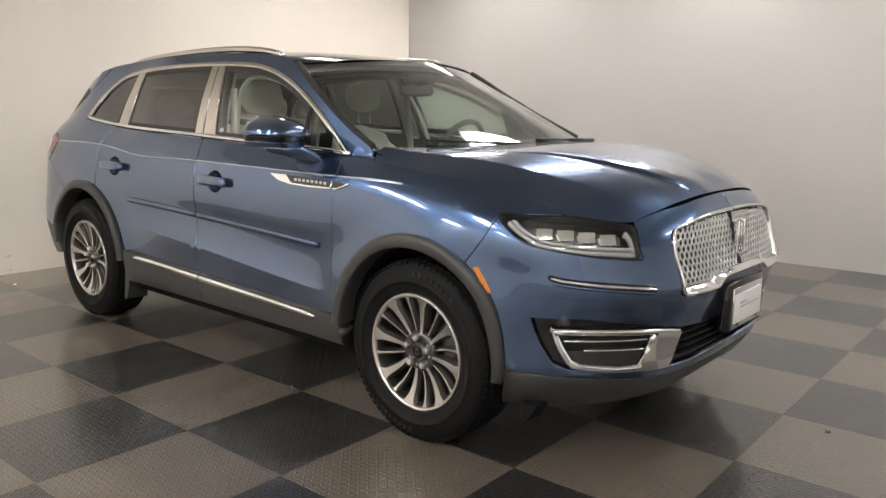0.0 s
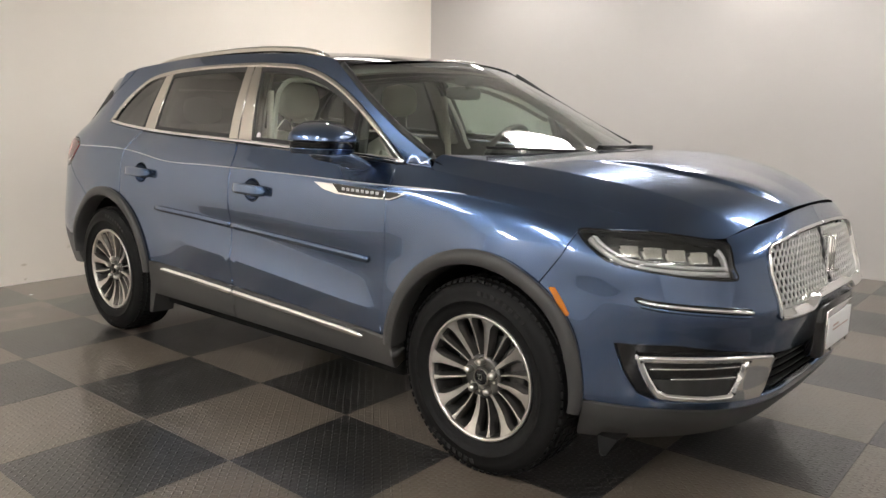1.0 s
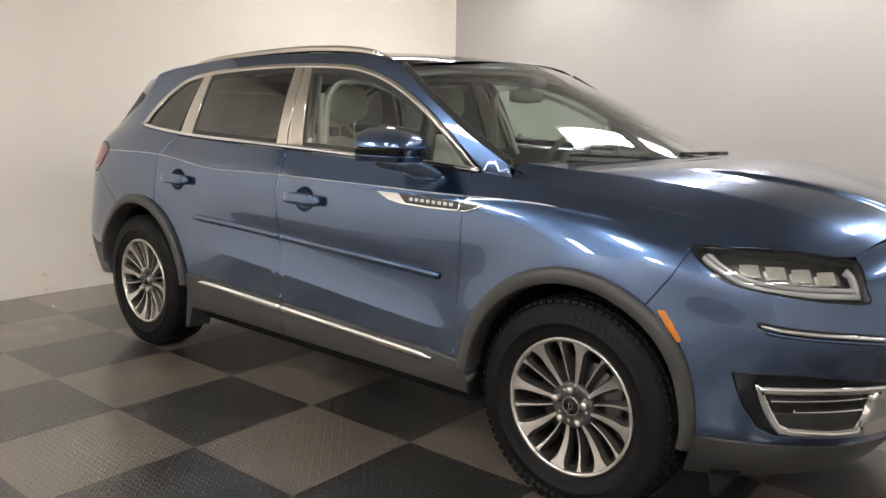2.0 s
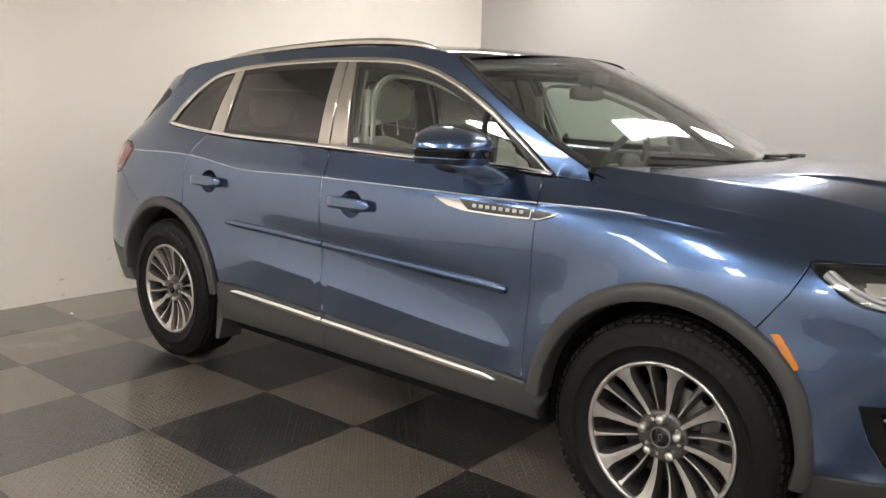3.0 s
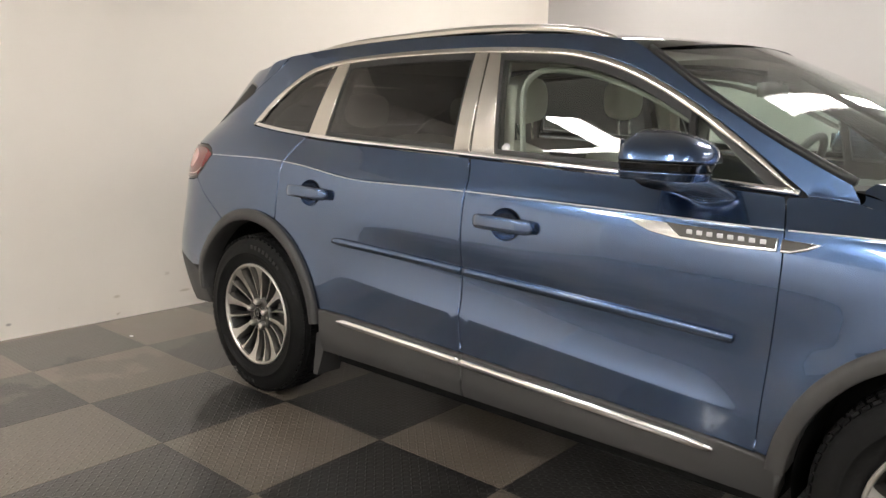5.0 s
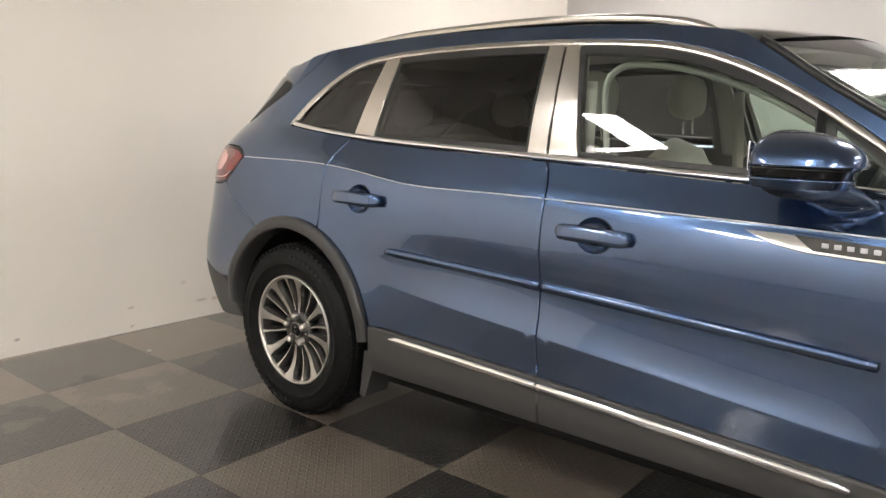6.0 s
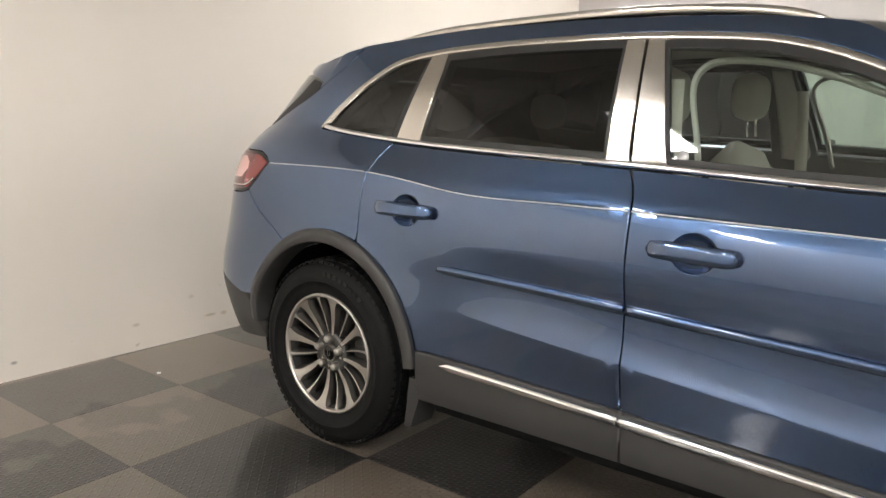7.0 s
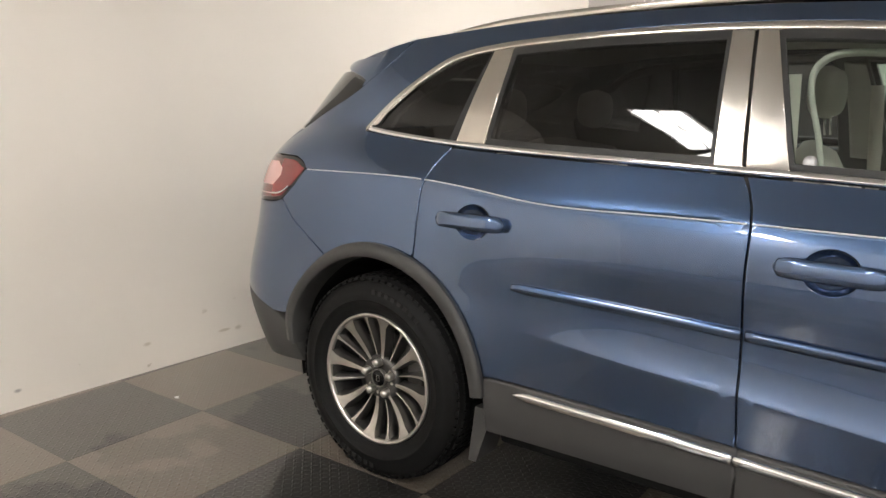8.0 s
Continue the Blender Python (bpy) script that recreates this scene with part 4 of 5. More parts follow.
# door mirrors
def mirror(left):
    def shell(bm, c, size, lo, hi, n=20, m=28, back=0.35):
        rows = []
        for v in np.linspace(lo, hi, n):
            row = []
            for w in np.linspace(0, 2 * math.pi, m + 1)[:-1]:
                cx, sy = math.cos(w), math.sin(w)
                kx = (abs(cx) ** 0.62) * math.copysign(1, cx)
                ky = (abs(sy) ** 0.62) * math.copysign(1, sy)
                e = max(0.0, 1 - v**2.6) ** 0.55 if v > 0 else 1 - 0.22 * (-v) ** 1.2
                x = kx * e * size[0] * (1.0 if cx > 0 else back)
                y = ky * e * size[1] * (1 - 0.18 * (v > 0) * v)
                row.append(flip((c[0] + x, c[1] + y + 0.02 * (1 - e), c[2] + v * size[2]), left))
            rows.append(row)
        loft(bm, rows, closed=True)

    cap = bmesh.new()
    shell(cap, (0.566, -0.975, 1.212), (0.188, 0.132, 0.090), 0.0, 0.999)
    bmesh.ops.holes_fill(cap, edges=cap.edges)
    bmesh.ops.recalc_face_normals(cap, faces=cap.faces)
    body = part("door_mirror", cap, PAINT, front_door[left], "blue painted mirror with a black band")
    mid = bmesh.new()
    shell(mid, (0.561, -0.973, 1.212), (0.178, 0.128, 0.08), -0.36, -0.04, 6)
    bmesh.ops.holes_fill(mid, edges=mid.edges)
    bmesh.ops.recalc_face_normals(mid, faces=mid.faces)
    part("signal_band", mid, BLACK, body, "glossy black band")
    low_ = bmesh.new()
    shell(low_, (0.559, -0.975, 1.212), (0.185, 0.132, 0.08), -0.66, -0.38, 8)
    bmesh.ops.holes_fill(low_, edges=low_.edges)
    bmesh.ops.recalc_face_normals(low_, faces=low_.faces)
    part("lower_shell", low_, PAINT, body)
    arm = bmesh.new()
    rows = []
    for f in np.linspace(0, 1, 9):
        c = np.array([0.60, -0.955, 1.162]) * (1 - f) + np.array([0.715, -0.868, 1.108]) * f + np.array([0.0, -0.01, 0.012]) * math.sin(f * math.pi)
        rx, ry = 0.088 - 0.020 * f, 0.036 - 0.004 * f
        rows.append([flip(c + np.array([rx * math.cos(w), 0.6 * ry * math.cos(w), ry * math.sin(w)]), left) for w in np.linspace(0, 2 * math.pi, 17)[:-1]])
    loft(arm, rows, close_ends=True, closed=True)
    bmesh.ops.recalc_face_normals(arm, faces=arm.faces)
    part("mirror_arm", arm, PAINT, body)
    g = bmesh.new()
    box(g, (0, 0, 0), (0.004, 0.15, 0.072), 0.0018)
    bmesh.ops.transform(g, matrix=Matrix.Translation(flip((0.4985, -0.970, 1.232), left)), verts=g.verts)
    part("mirror_glass", g, CHROME, body, "silvered mirror glass")


mirror(False)
mirror(True)

# roof rails
for left in (False, True):
    x = np.linspace(-1.33, 0.255, 50)
    u = (x + 1.33) / 1.585
    z = spline([(0, 1.628), (0.10, 1.653), (0.3, 1.674), (0.55, 1.684), (0.8, 1.672), (0.9, 1.655), (0.96, 1.633), (1, 1.606)])(u)
    rows = []
    for xx, zz_, uu in zip(x, z, u):
        e = min(1, uu / 0.07, (1 - uu) / 0.05)
        hw, hh = 0.018 * (0.4 + 0.6 * e), 0.017 * (0.35 + 0.65 * e)
        rows.append([flip((xx, -0.605 + hw * math.copysign(abs(math.cos(w)) ** 0.7, math.cos(w)), zz_ - hh + hh * math.copysign(abs(math.sin(w)) ** 0.7, math.sin(w))), left) for w in np.linspace(0, 2 * math.pi, 17)[:-1]])
    bm = bmesh.new()
    loft(bm, rows, close_ends=True, closed=True)
    bmesh.ops.recalc_face_normals(bm, faces=bm.faces)
    part("roof_rail", bm, SATIN, car, "satin silver roof rail")


# wheels
def wheel_at(x, left):
    px, py, _ = proportion((x, 0.935 if left else -0.935, 0.365))
    return px, py, 0.366


def wheel(x, left):
    w = base("wheel", *wheel_at(x, left))
    w.parent = car
    w["label"] = "machined alloy wheel with a black tyre"
    if left:
        w.rotation_euler[2] = math.pi
    R = 0.369
    bm = bmesh.new()
    prof = [(0.232, 0.20), (0.262, 0.222), (0.31, 0.240), (0.345, 0.232), (0.362, 0.212), (R, 0.18), (R + 0.002, 0.115), (R, 0.05), (0.362, 0.020), (0.352, 0.006), (0.338, -0.004),
            (0.318, -0.010), (0.295, -0.010), (0.293, -0.0125), (0.288, -0.0125), (0.286, -0.008), (0.262, -0.003), (0.245, 0.004), (0.238, 0.012), (0.232, 0.03)]
    lathe(bm, prof, 96)
    bmesh.ops.recalc_face_normals(bm, faces=bm.faces)
    tyre = part("tyre", bm, RUBBER, w, "black tyre with a blocky shoulder")
    bm = bmesh.new()
    for i in range(72):
        t = i * 2 * math.pi / 72
        for yy, ww, rr, tl in ((0.016, 0.020, 0.3605, 0.022), (0.052, 0.030, 0.3715, 0.024), (0.100, 0.036, 0.3725, 0.024), (0.150, 0.030, 0.3715, 0.024), (0.196, 0.030, 0.3655, 0.022)):
            tilt = 28 if yy < 0.03 else 0
            m = Matrix.Rotation(t + yy * 0.9, 4, "Y") @ Matrix.Translation((rr - 0.003, yy, 0)) @ Matrix.Rotation(radians(tilt), 4, "Z")
            vs = bmesh.ops.create_cube(bm, size=1, matrix=m @ Matrix.Diagonal((0.009, ww, tl, 1)))
    part("tread", bm, RUBBER, tyre, "", smooth=False)
    bm = bmesh.new()
    for i, (a0, hgt) in enumerate([(52 + 5.2 * j, 0.017) for j in range(8)] + [(232 + 5.2 * j, 0.017) for j in range(8)]):
        m = Matrix.Rotation(radians(-a0), 4, "Y") @ Matrix.Translation((0.322, -0.0095, 0))
        bmesh.ops.create_cube(bm, size=1, matrix=m @ Matrix.Diagonal((hgt, 0.0026, 0.017, 1)))
    tagged(part("sidewall_mark", bm, MARKS, tyre, "row of raised black marks", smooth=False), kind="stuff")
    # rim: lip, barrel, spokes, hub
    bm = bmesh.new()
    lathe(bm, [(0.222, 0.19), (0.215, 0.08), (0.218, 0.03), (0.224, 0.016)], 96)
    bmesh.ops.recalc_face_normals(bm, faces=bm.faces)
    part("rim_barrel", bm, BRAKE, w, "dark painted inner barrel")
    bm = bmesh.new()
    lathe(bm, [(0.224, 0.022), (0.2245, 0.008), (0.229, 0.002), (0.236, 0.0), (0.240, 0.003), (0.240, 0.02)], 96)
    bmesh.ops.recalc_face_normals(bm, faces=bm.faces)
    rim = part("rim", bm, RIM, w, "bright machined rim edge")
    for i in range(16):
        wide = i % 2 == 0
        ang = i * 22.5 + 12
        face, side = bmesh.new(), bmesh.new()
        rows_f, rows_s = [], []
        for f in np.linspace(0, 1, 11):
            r = 0.052 + (0.226 - 0.052) * f
            bend = 0.006 * math.sin(f * math.pi * 0.9) + (0.010 if wide else 0.006) * f
            if wide:
                hw = 0.0048 + 0.0125 * f ** 1.2 + 0.11 * max(0, f - 0.84) ** 1.1
            else:
                hw = 0.0016 + 0.0030 * f + 0.05 * max(0, f - 0.88)
            yy = 0.030 - 0.024 * f + 0.010 * math.sin(f * math.pi) + (0 if wide else 0.007 * (1 - 0.4 * f))
            rows_f.append([(r, yy, bend - hw), (r, yy - 0.0012, bend), (r, yy, bend + hw)])
            low_w = hw + 0.0035 + 0.0115 * f
            rows_s.append([(r, yy + 0.0006, bend - hw), (r, yy + 0.016, bend - hw - 0.4 * (low_w - hw)), (r, yy + 0.036, bend - low_w), (r, yy + 0.036, bend + low_w), (r, yy + 0.016, bend + hw + 0.4 * (low_w - hw)), (r, yy + 0.0006, bend + hw)])
        loft(face, rows_f)
        loft(side, rows_s)
        for b, nm, mt in ((face, "spoke_face", RIM), (side, "spoke", POCKET)):
            bmesh.ops.recalc_face_normals(b, faces=b.faces)
            bmesh.ops.transform(b, matrix=Matrix.Rotation(radians(ang), 4, "Y"), verts=b.verts)
            if nm == "spoke_face":
                for fc in b.faces:
                    if fc.normal.y > 0:
                        fc.normal_flip()
        sp = part("spoke", side, POCKET, w, "wide bright-faced spoke" if wide else "thin spoke")
        part("spoke_face", face, RIM, sp)
    bm = bmesh.new()
    lathe(bm, [(0.0, 0.036), (0.036, 0.036), (0.046, 0.034), (0.070, 0.028), (0.082, 0.034), (0.084, 0.06), (0.0, 0.06)], 48)
    bmesh.ops.recalc_face_normals(bm, faces=bm.faces)
    part("hub", bm, BRAKE, w, "dark painted wheel hub")
    bm = bmesh.new()
    lathe(bm, [(0, 0.020), (0.024, 0.021), (0.029, 0.024), (0.031, 0.034)], 32)
    bmesh.ops.recalc_face_normals(bm, faces=bm.faces)
    capp = part("centre_cap", bm, BLACK, w, "glossy black centre cap")
    bm = bmesh.new()
    for sx, sz in ((-0.0095, 0.026), (0.0095, 0.026)):
        box(bm, (sx * 0.6, 0.0198, 0), (0.0014, 0.002, sz * 0.8))
    for sz in (-0.0105, 0.0105):
        box(bm, (0, 0.0198, sz), (0.0115, 0.002, 0.0014))
    part("cap_mark", bm, POCKET, capp, "plain bright frame mark")
    bm = bmesh.new()
    lathe(bm, [(0.029, 0.0215), (0.0315, 0.020), (0.034, 0.0225), (0.034, 0.034)], 32)
    bmesh.ops.recalc_face_normals(bm, faces=bm.faces)
    part("cap_ring", bm, POCKET, capp)
    for i in range(5):
        t = radians(72 * i + 18)
        bm = bmesh.new()
        lathe(bm, [(0, 0.002), (0.009, 0.003), (0.0135, 0.007), (0.0155, 0.014), (0.0160, 0.034)], 10)
        bmesh.ops.recalc_face_normals(bm, faces=bm.faces)
        bmesh.ops.transform(bm, matrix=Matrix.Translation((0.059 * math.cos(t), 0, 0.059 * math.sin(t))), verts=bm.verts)
        part("wheel_nut", bm, RIM, w, "dull chrome wheel nut")
    bm = bmesh.new()
    lathe(bm, [(0.0, 0.085), (0.155, 0.085), (0.158, 0.088), (0.158, 0.108), (0.0, 0.108)], 48)
    bmesh.ops.recalc_face_normals(bm, faces=bm.faces)
    part("brake_disc", bm, BRAKE, w, "grey steel brake disc")
    bm = bmesh.new()
    box(bm, (0.135, 0.085, 0.03), (0.07, 0.05, 0.16), 0.012)
    part("brake_caliper", bm, BRAKE, w)
    return w


first_wheel = wheel(FX, False)
copy_thing(first_wheel, pose(*wheel_at(RX, False)))
copy_thing(first_wheel, pose(*wheel_at(FX, True), 0, 0, 180))
copy_thing(first_wheel, pose(*wheel_at(RX, True), 0, 0, 180))

# wheel housings, floor pan and inner shell
for cx, rr in ((FX, 0.425), (RX, 0.45)):
    for left in (False, True):
        bm = bmesh.new()
        rows = []
        for w in np.radians(np.linspace(-12, 192, 28)):
            rows.append([flip((cx + rr * math.cos(w), y, 0.365 + rr * math.sin(w)), left) for y in (-0.87, -0.80, -0.55)])
        loft(bm, rows)
        bm.faces.new([bm.verts.new(r[2]) for r in rows])
        bmesh.ops.recalc_face_normals(bm, faces=bm.faces)
        part("wheel_housing", bm, DARK, car)
bm = bmesh.new()
box(bm, (0, 0, 0.27), (1.9, 1.66, 0.10), 0.02)
box(bm, (1.55, 0, 0.30), (1.3, 1.04, 0.12), 0.02)
box(bm, (-1.55, 0, 0.30), (1.3, 1.04, 0.12), 0.02)
part("floor_pan", bm, DARK, car)
bm = bmesh.new()
box(bm, (1.66, 0, 0.72), (1.05, 1.06, 0.62), 0.05)
part("engine_bay", bm, DARK, car)

# mud flaps
for x, z0 in ((-0.985, 0.165), (1.93, 0.18)):
    for left in (False, True):
        bm = bmesh.new()
        v = [(x + 0.05, -0.90, 0.36), (x - 0.02, -0.90, 0.36), (x - 0.035, -0.905, z0), (x - 0.005, -0.905, z0)] if x < 0 else [(x - 0.03, -0.86, 0.25), (x + 0.05, -0.86, 0.25), (x + 0.005, -0.86, z0), (x - 0.015, -0.86, z0)]
        loft(bm, [[flip((a, b + o, c), left) for a, b, c in v] for o in (0, 0.13 if x < 0 else 0.10)], close_ends=True, closed=True)
        bmesh.ops.recalc_face_normals(bm, faces=bm.faces)
        part("mud_flap", bm, CLAD if x < 0 else DARK, car, "grey plastic flap" if x < 0 else "black plastic flap", smooth=False)

# ---- the car's nose and tail ----
LENS = glass("lamp_lens", (0.9, 0.92, 0.93))
LENSGREY = material("light_guide", (0.52, 0.51, 0.50), 0.22, 0.3, 0.3)
CELL = material("lamp_cell", (0.60, 0.57, 0.50), 0.25, 0.5, vary=0.25, patch=0.02)
BOWL = material("lamp_bowl", (0.34, 0.33, 0.32), 0.22, 0.85)
SMOKED = material("smoked_lens", (0.008, 0.008, 0.008), 0.08)
BRIGHT = material("bright_mesh", (0.88, 0.88, 0.87), 0.28, 0.95)


def both_sheet(name, mat, parent, shape, label="", **kw):
    bm, nn = sheet(shape, both=True, **kw)
    return part(name, bm, mat, parent, label, True, nn)


def one_sheet(name, mat, parent, shape, left, label="", **kw):
    bm, nn = sheet(shape, left=left, **kw)
    return part(name, bm, mat, parent, label, True, nn)


# headlamps
for left in (False, True):
    lamp = one_sheet("headlamp", BLACK, car, HEADLAMP, left, "clear headlamp with a bright light guide and black surround", step=0.04, depth=0.02, out=-0.055, round_=0.001)
    rows = []
    for o, g in ((0.0, 0.001), (-0.03, 0.004), (-0.06, 0.010)):
        q = dense(shrink(HEADLAMP, g), 0.02)
        q = q[np.linspace(0, len(q) - 1, 80).astype(int)]
        rows.append(flip(skin(q[:, 0], q[:, 1], np.full(len(q), o)), left))
    bm = bmesh.new()
    loft(bm, rows, closed=True)
    bmesh.ops.recalc_face_normals(bm, faces=bm.faces)
    part("lamp_bowl", bm, BOWL, lamp)
    one_sheet("lamp_border", BLACK, lamp, HEADLAMP, left, "", holes=[shrink(HEADLAMP, 0.007)], step=0.04, depth=0.004, out=0.0005, round_=0.001)
    one_sheet("lamp_brow", BLACK, lamp, poly([(1.86, 0.952), (2.0, 0.954), (2.15, 0.951), (2.345, 0.927), (2.36, 0.917), (2.15, 0.944), (2.0, 0.949), (1.90, 0.949)]), left, "", step=0.04, depth=0.02, out=-0.004, round_=0.001)
    guide = curve_pts([(1.880, 0.940), (1.925, 0.905), (1.985, 0.872), (2.05, 0.852), (2.15, 0.841), (2.25, 0.836), (2.382, 0.832)], 5)
    strip("light_guide", LENSGREY, (lamp,), guide, -0.008, 0.010, 0.012, sides=(left,), base_out=-0.026, label="pale grey light guide")
    strip("light_guide", LENSGREY, (lamp,), guide, 0.013, 0.027, 0.010, sides=(left,), base_out=-0.026, label="pale grey light guide")
    rise = curve_pts([(2.376, 0.842), (2.372, 0.87), (2.360, 0.895), (2.335, 0.916)], 5)
    strip("guide_edge", LENSGREY, (lamp,), rise, -0.006, 0.006, 0.012, sides=(left,), base_out=-0.026, label="pale grey light guide")
    shelf = poly([(1.935, 0.938), (2.0, 0.942), (2.10, 0.940), (2.20, 0.933), (2.325, 0.915), (2.345, 0.868), (2.12, 0.876), (2.04, 0.886), (1.98, 0.906)])
    one_sheet("reflector_shelf", BOWL, lamp, shelf, left, "bright lamp reflector", step=0.03, depth=0.02, out=-0.040, round_=0.004)
    for a, z in ((2.030, 0.912), (2.112, 0.909), (2.194, 0.903), (2.276, 0.895)):
        one_sheet("reflector", CELL, lamp, poly([(a - 0.046, z + 0.027), (a + 0.026, z + 0.025), (a + 0.046, z - 0.024), (a - 0.024, z - 0.022)]), left, "pale lamp cell", step=0.02, depth=0.02, out=-0.030, round_=0.006)
        strip("cell_edge", CHROME, (lamp,), [(a - 0.015, z - 0.023), (a + 0.010, z - 0.024), (a + 0.036, z - 0.024)], -0.002, 0.002, 0.006, sides=(left,), base_out=-0.026)
    one_sheet("reflector", SMOKED, lamp, poly([(2.328, 0.908), (2.352, 0.900), (2.362, 0.860), (2.338, 0.864)]), left, "dark lamp cell", step=0.03, depth=0.02, out=-0.03, round_=0.004)
    g = one_sheet("lamp_lens", LENS, lamp, HEADLAMP, left, "clear lens", step=0.04, depth=0.003, out=0.0, round_=0.001)
    g.visible_shadow = False
    # side marker in the arch
    one_sheet("side_marker", AMBER, front_bumper, poly([(1.729, 0.757), (1.753, 0.760), (1.806, 0.678), (1.804, 0.670), (1.786, 0.665)]), left, "amber side marker", step=0.03, depth=0.012, out=0.004, round_=0.003)
    # bright blade in a groove
    groove = curve_pts([(2.025, 0.748), (2.09, 0.736), (2.2, 0.727), (2.3, 0.721), (2.43, 0.711)], 8)
    strip("blade_groove", BLACK, (front_bumper,), groove, -0.012, 0.010, 0.002, sides=(left,), taper=(0.3, 0.9))
    strip("bumper_blade", CHROME, (front_bumper,), groove[2:], -0.009, 0.004, 0.012, sides=(left,), taper=(0.3, 0.9), label="thin chrome blade")
    strip("bumper_blade_edge", PAINT, (front_bumper,), groove[2:] - (0, 0.018), -0.006, 0.006, 0.006, sides=(left,), taper=(0.1, 0.6))
    # lower lamp surround
    frame_out = curve_pts([(2.062, 0.545), (2.075, 0.552), (2.28, 0.553), (2.50, 0.546), (2.610, 0.533), (2.622, 0.525), (2.600, 0.45), (2.578, 0.395), (2.555, 0.384), (2.36, 0.388), (2.18, 0.402), (2.145, 0.416), (2.10, 0.475)], 4, True)
    frame_in = poly([(2.088, 0.533), (2.28, 0.534), (2.478, 0.529), (2.462, 0.47), (2.43, 0.408), (2.34, 0.407), (2.19, 0.420), (2.155, 0.435), (2.122, 0.48)])
    fog = one_sheet("lower_lamp", CHROME, front_bumper, frame_out, left, "chrome framed lower lamp", holes=[frame_in], step=0.03, depth=0.035, out=0.003, round_=0.007, rim_step=0.012)
    one_sheet("lamp_panel", SMOKED, fog, poly([(2.10, 0.532), (2.48, 0.528), (2.43, 0.465), (2.13, 0.470)]), left, "", step=0.04, depth=0.01, out=-0.022, round_=0.002)
    one_sheet("lamp_panel", material("smoked_lamp", (0.035, 0.035, 0.035), 0.12, 0.2, vary=0.4, patch=0.05), fog, poly([(2.13, 0.468), (2.445, 0.463), (2.425, 0.405), (2.18, 0.418)]), left, "smoked lamp glass", step=0.04, depth=0.01, out=-0.016, round_=0.002)
    strip("lamp_line", CHROME, (fog,), np.c_[np.linspace(2.12, 2.455, 14), np.linspace(0.506, 0.508, 14)], -0.003, 0.003, 0.006, sides=(left,), base_out=-0.018)
    strip("lamp_line", CHROME, (fog,), np.c_[np.linspace(2.20, 2.445, 14), np.linspace(0.472, 0.472, 14)], -0.003, 0.003, 0.006, sides=(left,), base_out=-0.018)

# black lower mouth with slats
mouth = both_sheet("lower_mouth", BLACK, front_bumper, shrink(FOG, -0.012), "glossy black lower mouth", step=0.04, depth=0.01, out=-0.024, round_=0.001)
for z in (0.425, 0.455, 0.485, 0.512):
    for left in (False, True):
        strip("mouth_slat", DARK, (mouth,), np.c_[np.linspace(2.64, MID, 12), np.full(12, z)], -0.005, 0.005, 0.014, sides=(left,), base_out=-0.024)

# grille: backing, woven bright mesh, frame and emblem
back = both_sheet("grille", material("grille_back", (0.05, 0.05, 0.05), 0.4, 0.3), car, shrink(GRILLE, -0.006), "bright chrome mesh grille", step=0.04, depth=0.01, out=-0.04, round_=0.001)
gtop = spline(np.array(GRILLE[:5]))
glow_ = lambda a: np.interp(a, [2.556, 2.80, 2.86, MID], [0.71, 0.712, 0.735, 0.738])
for left in (False, True):
    bm = bmesh.new()
    cols = np.arange(2.566, MID - 0.02, 0.0150)
    for i, a in enumerate(cols):
        z0, z1 = float(glow_(a)), float(gtop(a)) - 0.012
        n = int((z1 - z0) / 0.0068)
        zs = z0 + np.arange(n + 1) * 0.0068
        amp = 0.0070 * np.tanh(1.6 * np.cos((zs - 0.7) * 2 * math.pi / 0.047 + math.pi * (i % 2)))
        p = flip(skin(np.clip(a + amp, 2.55, MID), zs, np.full(n + 1, -0.012)), left)
        tube(bm, p, 0.0041, 5)
    bmesh.ops.recalc_face_normals(bm, faces=bm.faces)
    part("grille_mesh", bm, BRIGHT, back, "woven bright chrome mesh")
    edge = curve_pts([(MID, 0.954), (2.85, 0.950), (2.70, 0.938), (2.60, 0.922), (2.553, 0.906), (2.552, 0.85), (2.555, 0.78), (2.562, 0.70), (2.58, 0.672)], 5)
    strip("grille_frame", CHROME, (back,), edge, -0.006, 0.007, 0.012, sides=(left,), base_out=-0.002)
    rows = []
    for a in np.linspace(2.562, MID, 40):
        zt, zb = np.interp(a, [2.56, 2.79, 2.85, MID], [0.714, 0.716, 0.742, 0.744]), np.interp(a, [2.56, 2.60, 2.80, 2.86, MID], [0.672, 0.666, 0.667, 0.702, 0.704])
        f = np.array([1.0, 0.45, 0.30, 0.12, 0.0])
        rows.append([flip(skin(a, zb + (zt - zb) * k, o), left) for k, o in zip(f, (-0.03, 0.012, 0.018, 0.014, -0.004))])
    bm = bmesh.new()
    loft(bm, rows)
    bmesh.ops.recalc_face_normals(bm, faces=bm.faces)
    part("grille_bar", bm, CHROME, back, "thick chrome lower bar")
emb = bmesh.new()
c = skin(MID, 0.845)
for sy, sz, w, h in ((-0.027, 0, 0.010, 0.135), (0.027, 0, 0.010, 0.135), (0, -0.064, 0.062, 0.010), (0, 0.064, 0.062, 0.010), (0, 0, 0.010, 0.11)):
    box(emb, (c[0] + 0.012 - sz * 0.3, sy, c[2] + sz), (0.02, w, h), 0.003)
part("emblem", emb, CHROME, back, "plain upright bright frame")

